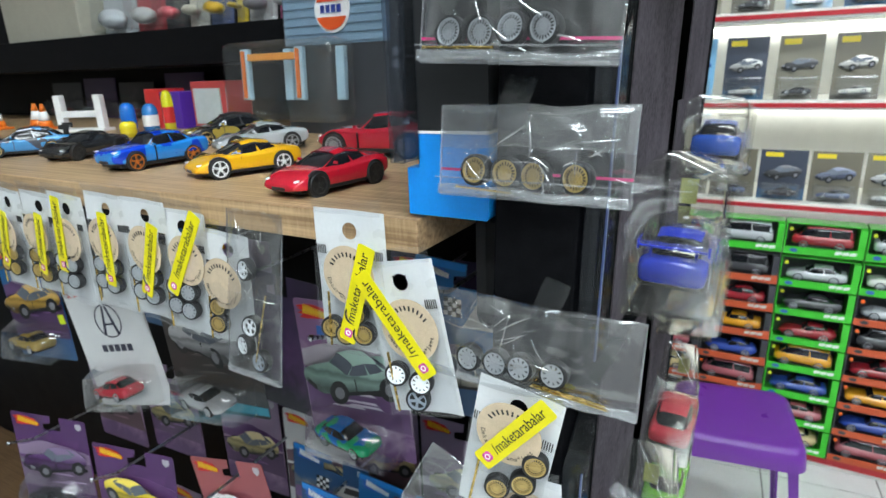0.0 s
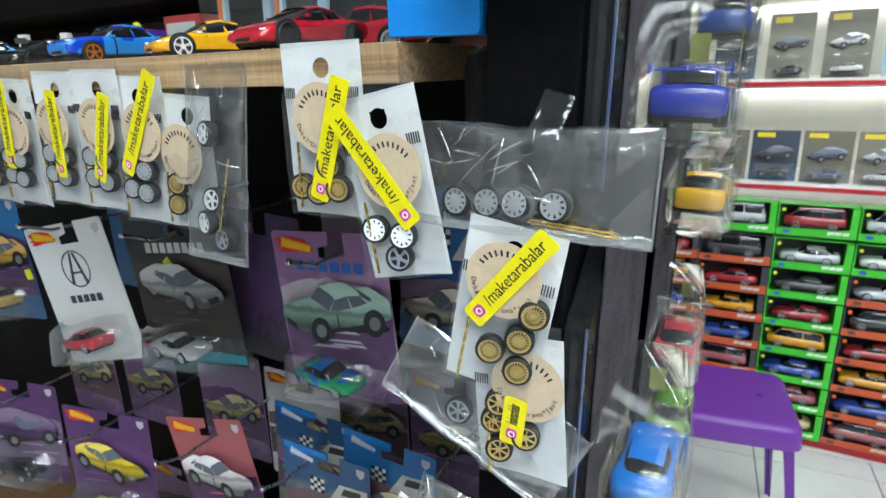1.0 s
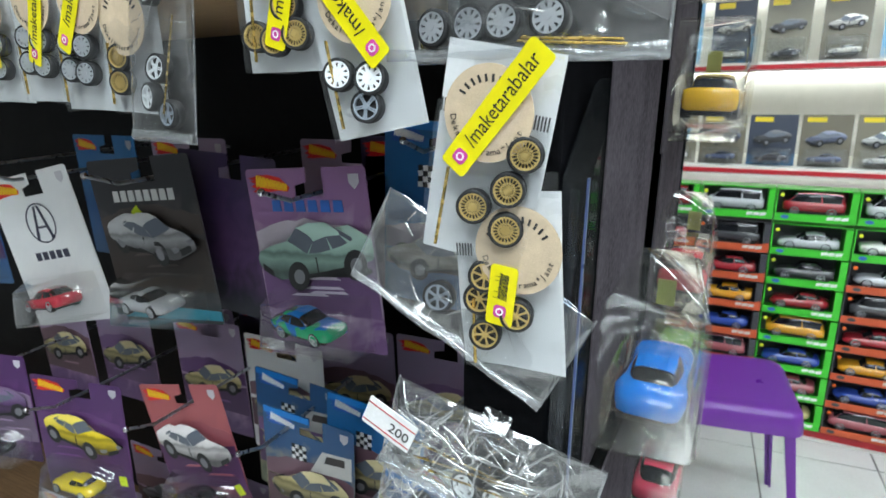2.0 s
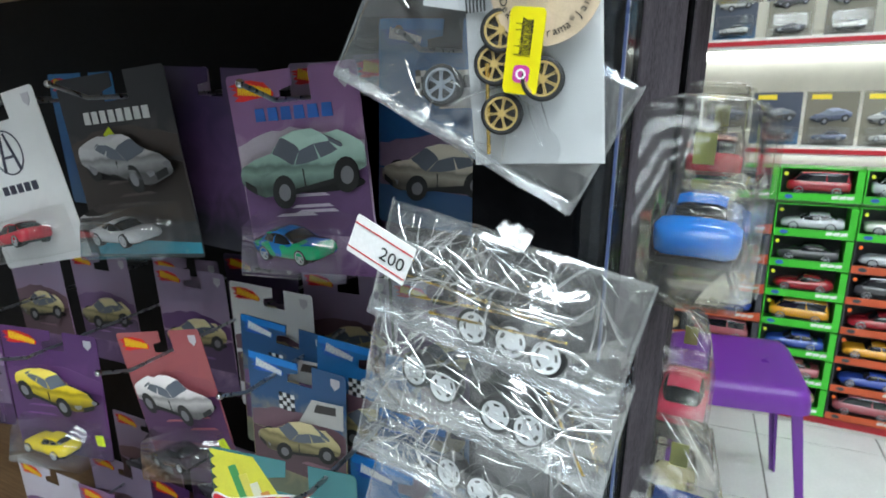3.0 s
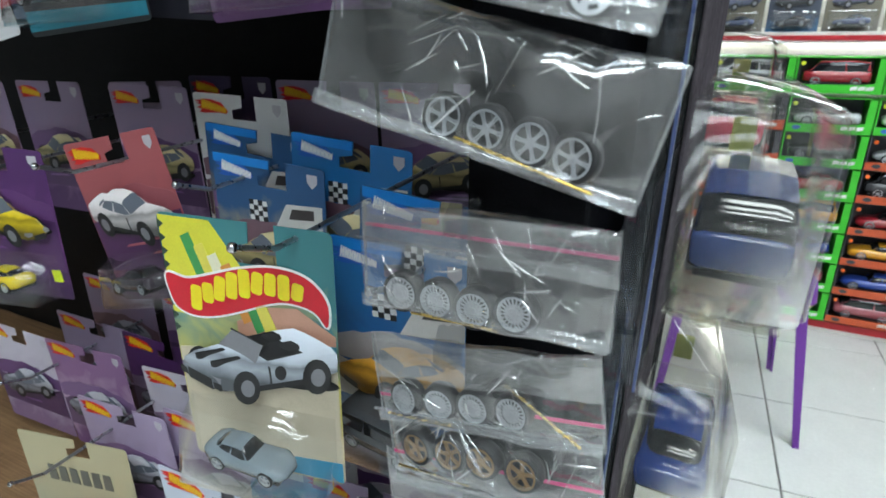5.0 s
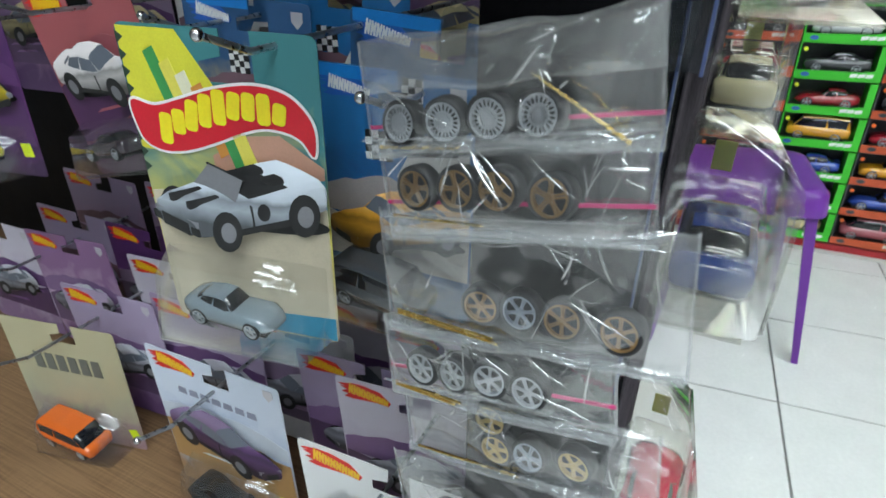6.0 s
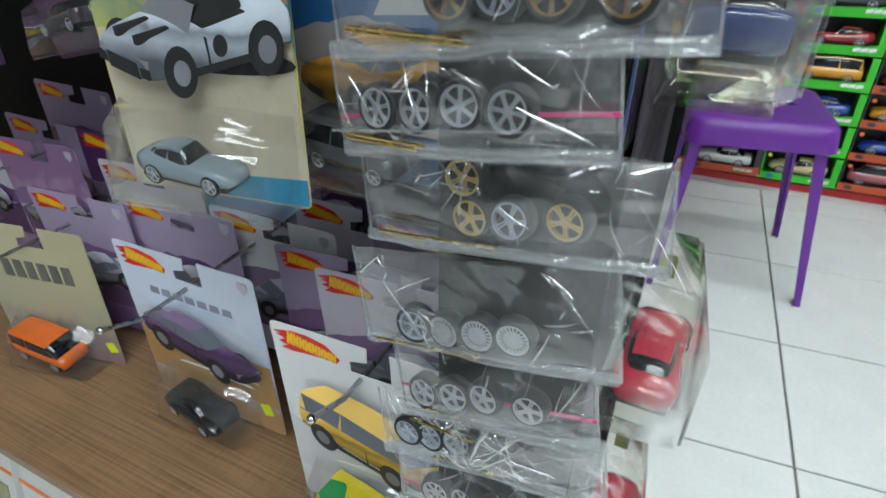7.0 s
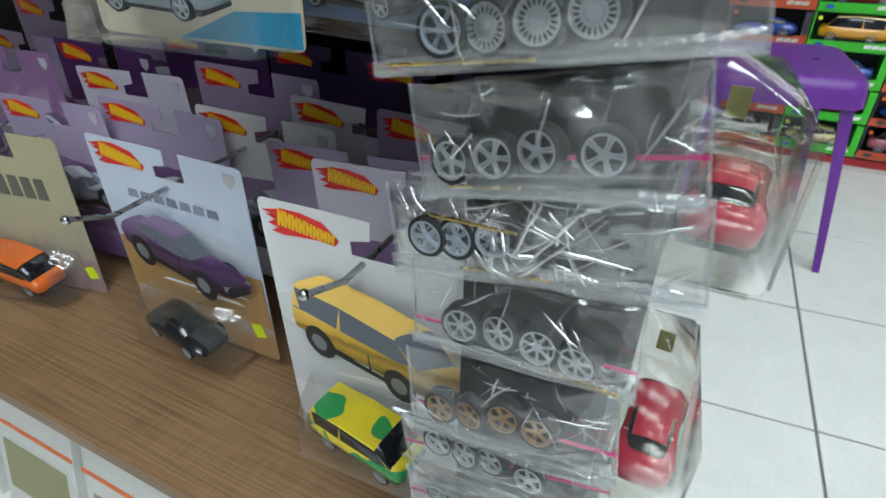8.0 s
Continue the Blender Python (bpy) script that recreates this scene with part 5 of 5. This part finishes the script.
part("mark_print", bm, col(.02, .04, .25), garage)["kind"] = "stuff"
for k in range(2):
    part("corner_mark", plate(disc(.068, .082 - .012 * k, .0045, 16), -.0006, -.0001), col(.5, .5, .5), garage)
part("blister", box_bm(-.132, .024, -.044, -.0030, .014, .096, .010), SHELL, garage, "deep clear blister", True)
for s in (-.102, -.056, -.026, .014):
    far_post = s in (-.056, .014)
    part("stand", box_bm(s - .0055, s + .0055, -.020 if far_post else -.036, -.014 if far_post else -.030, .036, .088, .001), col(.42, .6, .72), garage)
    if not far_post:
        part("stripe", box_bm(s - .0018, s + .0018, -.0385, -.0362, .038, .086), col(.8, .2, .04), garage)
part("beam", box_bm(-.098, -.030, -.036, -.030, .076, .083, .001), col(.8, .32, .06), garage)
gb = empty("beige_box", pose(-.985, .575, 1.507), "plain beige cardboard box on the top shelf", "box")
part("carton", box_bm(-.10, .10, -.05, .05, 0, .16, .002), col(.36, .34, .28, .6), gb)
for k in range(3):
    part("print_line", box_bm(-.045, .05 - .02 * k, -.0515, -.0502, .062 + .012 * k, .0665 + .012 * k), col(.26, .24, .19, .6), gb)
part("flap_line", box_bm(-.1, .1, -.0512, -.0501, .118, .1195), col(.22, .2, .15, .6), gb)
# assorted packs in a row on the top shelf: place, width, card and shape colours
PACKS = ((-.835, .075, (.50, .52, .55), (.62, .66, .70)), (-.765, .060, (.45, .05, .06), (.55, .56, .56)), (-.712, .045, (.03, .03, .035), (.60, .10, .12)), (-.668, .036, (.60, .57, .50), (.50, .47, .38)),
         (-.626, .040, (.10, .14, .30), (.75, .46, .02)), (-.590, .018, (.75, .55, .02), (.60, .40, .02)), (-.555, .044, (.60, .58, .60), (.20, .18, .20)), (-.512, .030, (.50, .06, .20), (.62, .58, .60)))
for k, (x, w, c, e) in enumerate(PACKS):
    p = empty("toy_pack", pose(x, .555, 1.507, -6, 0, 0), "small printed toy pack on the top shelf", "toy pack", "packs on the top shelf")
    part("card", box_bm(-w / 2, w / 2, 0, .002, 0, .15), col(*c, .4), p)
    part("shell", box_bm(-w * .46, w * .46, -.026, -.001, .004, .052, .005), SHELL, p)
    bm = bmesh.new()
    lathe(bm, [(.001, -.022), (w * .26, -.020), (w * .30, -.012), (w * .26, -.005), (.001, -.004)], 14)
    t = part("toy", bm, col(*e, .3), p, "", True)
    t.matrix_basis = pose(0, 0, .022) @ Matrix.Diagonal((1.15, 1, .6, 1))
    rg = random.Random(k)
    for q in range(5):
        u, v, b, h = rg.uniform(-w * .3, w * .3), rg.uniform(.055, .14), rg.uniform(w * .08, w * .2), rg.uniform(.004, .012)
        part("print_patch", box_bm(max(u - b, -w * .49), min(u + b, w * .49), -.0012 - .0002 * q, -.0003, v - h / 2, v + h / 2), col(*rg.choice(((.03, .03, .035), (.7, .7, .7), (.6, .08, .06), (.65, .62, .02), c)), .4), p)

# blue hang tag and clear clamshell beside the post
hang = empty("blue_box", pose(-.122, .222, 1.387, 0, 0, 4), "bright blue carton with white line and black top", "box")
bm = plate([(-.018, 0), (.0195, -.0008), (.0205, .001), (.0205, .036), (-.012, .036), (-.012, .021), (-.018, .021)], -.004, .010)
part("carton", bm, col(.005, .24, .72, .35), hang)
part("white_line", box_bm(-.012, .0205, -.0045, .010, .0361, .0372), WHITE_PRINT, hang)
part("top", box_bm(-.012, .0205, -.004, .010, .0374, .11), DARK, hang)
clam = empty("clamshell", pose(-.136, .205, 1.412), "narrow clear plastic clamshell edge with rippled wall", "clamshell")
part("wall", box_bm(-.003, -.002, 0, .04, 0, .188, .0004), SHELL_EDGE, clam)
part("wall", box_bm(.002, .003, 0, .04, 0, .188, .0004), SHELL_EDGE, clam)
part("rim", box_bm(-.0036, .0036, -.0022, -.0004, 0, .188, .0006), SHELL_EDGE, clam, "thick clear rim")
cc = tagged(link_bm("dark_case", box_bm(-.132, -.106, .26, .36, 1.31, 1.384, .01), col(.02, .02, .022, .3)), "dark round-cornered case below the blue carton", "case")

# ---- blister packs on the side of the post ----
def side_pack(z, y, style, c, label, wing=None, h=.062, run=.092, depth=.041, length=.074, case=True, spot=True, lift=.007, off=0.0):
    """A card in a clear case, flat on the side of the post; its clear shell stands out along +x, and the car in it turns its tail to the shop."""
    top = empty("side_pack", pose(side_x(z) + off, y, z, 0, math.degrees(LEANING), 0), label, "blister pack", "packs on the side panel")
    part("card", box_bm(-.0012, -.0002, -.009, run + .008, -h / 2 - .010, h / 2 + .092, .0003), SIDE_CARD, top, "printed card seen edge-on")
    d = depth
    bm = bmesh.new()
    prof = [(0, -.5), (d * .90, -.5), (d, -.47), (d, .40), (d * .93, .5), (0, .5)]
    near = [bm.verts.new((px, .001 + .004 * px / d, h * pz)) for px, pz in prof]
    far = [bm.verts.new((px * .72, run, h * pz * .98)) for px, pz in prof]
    bm.faces.new(near), bm.faces.new(far[::-1])
    for k in range(5):
        bm.faces.new((near[k], near[k + 1], far[k + 1], far[k]))
    bmesh.ops.bevel(bm, geom=[e for e in bm.edges if len(e.link_faces) == 2], offset=.0022, segments=3, affect="EDGES")
    shell = part("shell", bm, SIDE_SHELL, top, "clear plastic blister", True)
    part("shell_rim", plate([(.0002, -h / 2 - .005), (d * .86, -h / 2 - .0045), (d * .86, -h / 2 - .0035), (.0002, -h / 2 - .0035)], .010, run * .9), SIDE_SHELL, shell)
    bm = box_bm(.001, d * .86, .006, length + .012, -h / 2 + lift - .004, -h / 2 + lift + .026, .004)
    part("inner_tray", bm, TRAY, shell, "clear moulded tray round the car", True)
    if case:
        bm = bmesh.new()
        lo, hi = -h / 2 - .012, h / 2 + .085
        prism(bm, [(-.027, lo), (-.027, hi - .030), (.010, hi), (run * .8, hi), (run * .8, lo)], 0, .0095)
        bm.transform(Matrix(((0, -1, 0, -.0015), (1, 0, 0, 0), (0, 0, 1, 0), (0, 0, 0, 1))))
        bmesh.ops.bevel(bm, geom=list(bm.edges), offset=.0012, segments=2, affect="EDGES")
        cs = part("case", bm, SHELL_EDGE, top, "clear protective case")
        part("case_lip", box_bm(-.0075, -.0045, -.0292, -.0268, lo + .004, hi - .034, .0006), SHELL_EDGE, cs)
        part("case_seam", box_bm(-.0022, -.0014, -.0285, -.0272, lo, hi - .03), col(.05, .07, .16, .3), cs)
        for k in (.02, .55):
            part("stud", box_bm(-.0085, -.0035, -.0305, -.0268, lo + (hi - lo) * k + .012, lo + (hi - lo) * k + .018, .0016), SHELL_EDGE, cs)
    if spot:
        part("price_spot", box_bm(.010, .019, run + .0004, run + .0009, h * .02, h * .02 + .014), col(.42, .44, .13, .5), top, "dull lime price sticker")
    at = pose(d * .47, .010 + length / 2, -h / 2 + lift, 0, 0, 90)
    car("toy_car", "", at, length, style, c, parent=top, seen="side", wing=wing, lights=False)
    return top


# the near column, from the top down
SIDE_SHELL = clear("side_shell", (0.92, 0.92, 0.89), 0.015, 0.08, 0.012, graze=1.1, power=3.0)
SIDE_CARD = paint("card_edge_print", (0.055, 0.048, 0.055), 0.85, 0, 0.4, 40, 0, 400, 0, 0.0)
TRAY = clear("moulded_tray", (0.97, 0.97, 0.96), 0.02, 0.05, 0.004)
side_pack(1.532, .250, "coupe", car_paint(.25, .26, .28), "clear pack with blue and yellow printed card")
side_pack(1.3725, .249, "coupe", car_paint(.012, .03, .40), "clear pack with blue winged toy car", wing=car_paint(.012, .025, .36))
side_pack(1.188, .243, "classic", car_paint(.0, .15, .58), "clear pack with light blue toy car", h=.066)
side_pack(1.022, .250, "van", car_paint(.010, .03, .13), "clear pack with dark blue toy car", h=.068, off=.007)
side_pack(.905, .270, "muscle", car_paint(.008, .03, .16), "clear pack with blue toy truck in a deep shell")
side_pack(.750, .271, "classic", car_paint(.42, .012, .04), "clear pack with crimson toy car", case=False)
side_pack(.610, .271, "classic", car_paint(.42, .012, .04), "clear pack with second crimson toy car", case=False)
# the far column
side_pack(1.402, .400, "coupe", car_paint(.01, .07, .42), "clear pack with bright blue toy car", case=False, spot=False, h=.046)
side_pack(1.304, .384, "muscle", car_paint(.75, .42, .01), "clear pack with yellow toy car", case=False)
side_pack(1.192, .392, "coupe", car_paint(.45, .04, .06), "clear pack with red toy car", case=False, depth=.034)
side_pack(1.118, .400, "muscle", car_paint(.16, .45, .03), "clear pack with green toy car", case=False, spot=False, h=.05, depth=.034)
side_pack(1.034, .384, "coupe", car_paint(.50, .05, .10), "clear pack with rose red toy car", case=False, depth=.034)
side_pack(.945, .392, "coupe", car_paint(.45, .40, .25), "clear pack with pale toy car", case=False, depth=.034)

# ---- goods below the lower shelf ----
for k, x in enumerate((-.86, -.72, -.58, -.44, -.30)):
    p = empty("flat_pack", pose(x, .20, .288, -14, 0, 0), "white flat carton with orange line below the shelf", "carton", "cartons below the shelf")
    part("carton", box_bm(-.062, .062, 0, .03, 0, .15, .001), col(.62, .62, .60, .4), p)
    part("line", box_bm(-.0625, .0625, -.0015, -.0003, .110, .114), col(.7, .15, .03), p)
    part("panel", box_bm(-.05, .05, -.0012, -.0003, .03, .09), col(.28, .27, .13, .4), p)


# ---- the wall shelves across the shop ----
FY = 2.20
LED = glow("led_strip", (0.95, 1.0, 0.93), STRIP_POWER)
PANEL_WHITE = paint("lit_back_panel", (0.82, 0.81, 0.77), 0.6, 0, 0.04, 4)
tagged(link_bm("wall_panel", box_bm(-1.3, 2.4, FY + .34, FY + .36, 0, 2.5), PANEL_WHITE), "white back panel of the wall shelves", "panel", kind="structure")
tagged(link_bm("plinth", box_bm(-1.3, 2.4, FY + .03, FY + .34, 0, .055), SHELF_WHITE), "white plinth under the stacked boxes", "plinth", kind="structure")
tagged(link_bm("plinth_strip", box_bm(-1.3, 2.4, FY + .02, FY + .03, .02, .045), RED_STRIP), "dark red strip along the plinth", "trim", kind="structure")
for k, z in enumerate((.985, 1.315, 1.585, 1.87, 2.15)):
    sh = tagged(link_bm("wall_shelf", box_bm(-1.3, 2.4, FY, FY + .34, z - .03, z, .001), SHELF_WHITE), "white wall shelf with a red price strip", "shelf", kind="structure")
    part("price_strip", box_bm(-1.3, 2.4, FY - .006, FY - .001, z - .022, z - .008), RED_STRIP, sh)
    part("strip_light", box_bm(-1.25, 2.35, FY + .30, FY + .33, z - .046, z - .031), LED, sh, "lit white strip light")


def shelf_pack(x, z, w, h, g, ink, style, label):
    c = car_paint(*ink)
    top = empty("shelf_pack", pose(x, FY + .05, z, -8, 0, 0), label, "toy pack", "packs on the wall shelf")
    part("card", box_bm(-w / 2, w / 2, 0, .002, 0, h), g, top)
    part("title", box_bm(-w * .4, -w * .02, -.0015, -.0003, h * .86, h * .95), col(.8, .6, .02), top)
    bm = picture_mesh(style, False, 212)
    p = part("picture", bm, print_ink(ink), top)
    p.data.materials.append(WINDOW_INK), p.data.materials.append(RIM_INK), p.data.materials.append(INK)
    p.matrix_basis = pose(0, -.0005, h * .56) @ Matrix.Diagonal((w * .78, 1, w * .78, 1))
    bm = box_bm(-w * .42, w * .42, -.04, -.001, .006, h * .34, .006)
    part("shell", bm, SHELL, top)
    car("toy_car", "", pose(0, -.02, .012, 0, 0, 174), w * .66, style, c, parent=top, seen="small", lights=False)


GROUNDS = [art_mat((.20, .18, .13), (.40, .38, .35), (.26, .22, .18)), art_mat((.16, .14, .10), (.20, .19, .19), (.10, .10, .10)), art_mat((.20, .45, .70), (.66, .62, .55), (.42, .36, .28)), art_mat((.04, .05, .08), (.05, .20, .40), (.05, .05, .06))]
TOYS = [(.6, .6, .58), (.05, .05, .06), (.7, .68, .62), (.02, .12, .4), (.10, .12, .2)]
for k in range(12):
    shelf_pack(-.72 + .155 * k, 1.315, .125, .20, GROUNDS[(k + 3) % 4], TOYS[k % 4], ("coupe", "wedge")[k % 2], "printed blister pack standing on the white shelf")
    shelf_pack(-.72 + .155 * k, 1.585, .125, .20, GROUNDS[(k + 1) % 4], TOYS[(k + 2) % 5], ("wedge", "coupe")[k % 2], "printed blister pack on the upper white shelf")
for k in range(12):
    shelf_pack(-.70 + .150 * k, .985, .140, .165, GROUNDS[(1, 3, 1, 0)[k % 4]], TOYS[(4, 1, 4, 0)[k % 4]], "coupe", "dark printed blister pack with dark car")

GREEN = paint("green_card", (.05, .52, .03), .4, 0, .08, 20)
ORANGE = paint("orange_card", (.55, .09, .03), .45, 0, .12, 20)
CHAR = paint("charcoal_card", (.05, .052, .06), .5, 0, .2, 12)
CARS = [car_paint(.34, .02, .03), car_paint(.66, .66, .62), car_paint(.03, .07, .35), car_paint(.05, .05, .055), car_paint(.62, .50, .25), car_paint(.70, .32, .02), car_paint(.5, .52, .54), car_paint(.38, .10, .12)]


def window_box(x, z, green, c, style):
    top = empty("window_box", pose(x, FY, z), ("green" if green else "orange and charcoal") + " open-window carton with a model car", "model box", "stacked model boxes")
    w, h = .226, .104
    frame_c = GREEN if green else CHAR
    part("back", box_bm(-w / 2, w / 2, .088, .09, 0, h), CHAR, top)
    part("tray", box_bm(-w / 2, w / 2, 0, .088, 0, .003), frame_c, top)
    part("roof", box_bm(-w / 2, w / 2, .012, .088, h - .003, h), frame_c, top)
    part("lip", plate([(-w / 2, 0), (w / 2, 0), (w / 2, .034), (w / 2 - .05, .026), (-w / 2, .024)], -.0015, .001), GREEN if green else ORANGE, top)
    part("side", box_bm(w / 2 - .020, w / 2, -.001, .088, .0, h - .004), GREEN if green else CHAR, top)
    part("side", box_bm(-w / 2, -w / 2 + .004, -.001, .088, .0, h - .004), GREEN if green else CHAR, top)
    part("corner_mark", plate(disc(-w / 2 + .016, h - .018, .006, 14), -.003, -.001), col(.7, .75, .04) if green else col(.8, .14, .02), top)
    bm = bmesh.new()
    for i in range(3):
        prism(bm, turned([(-.010, -.005), (.008, -.005), (.010, .005), (-.008, .005)], 8, w / 2 - .07 + .02 * i, .016), -.003, -.0016)
    part("lip_print", bm, WHITE_PRINT if green else col(.6, .58, .55), top)["kind"] = "stuff"
    part("maker_mark", plate(disc(-w / 2 + .03, .013, .012, 16, .55), -.003, -.0016), col(.03, .12, .45) if green else CHAR, top)
    car("model_car", "", pose(-.004, .045, .016, 0, 0, 178), .175, style, c, parent=top, seen="small", lights=False)


for ci, x in enumerate((-.493, -.263, -.033, .197, .427, .657, .887)):
    for r in range(8):
        z = .800 - .106 * r
        green = (r == 0) or ci == 3 or (ci >= 4 and r == 1)
        window_box(x, z if r else .812, green, CARS[(ci * 3 + r * 5) % 8] if r else CARS[(6, 0)[ci % 2]], ("coupe", "muscle", "classic", "van")[(ci + r) % 4] if r else "van")

# ---- purple stool ----
stool = empty("plastic_stool", pose(.005, 1.693, 0, 0, 0, 8.9), "glossy purple moulded plastic stool on the tiles", "stool")
bm = bmesh.new()
rows = []
for s, z in ((.0, .462), (.11, .462), (.138, .463), (.152, .460), (.160, .450), (.164, .425), (.166, .400)):
    if s == 0:
        continue
    rows.append([bm.verts.new((px, pz, z)) for px, pz in round_rect(2 * s, 2 * s, min(.04, s * .4), 5)])
bm.faces.new(rows[0])
for p, q in zip(rows, rows[1:]):
    for k in range(len(p)):
        j = (k + 1) % len(p)
        bm.faces.new((p[k], p[j], q[j], q[k]))
part("seat", bm, PURPLE, stool, "", True)
for sx in (-1, 1):
    for sy in (-1, 1):
        bm = bmesh.new()
        tops = [(-.014, -.014), (.012, -.014), (.012, -.004), (-.004, -.004), (-.004, .012), (-.014, .012)]
        a = [bm.verts.new((sx * (.130 - 1 * px * 1.0), sy * (.130 - py), .415)) for px, py in tops]
        b = [bm.verts.new((sx * (.180 - .6 * px), sy * (.180 - .6 * py), .0)) for px, py in tops]
        for k in range(6):
            bm.faces.new((a[k], a[(k + 1) % 6], b[(k + 1) % 6], b[k]))
        bm.faces.new(a), bm.faces.new(b[::-1])
        part("leg", bm, PURPLE, stool)
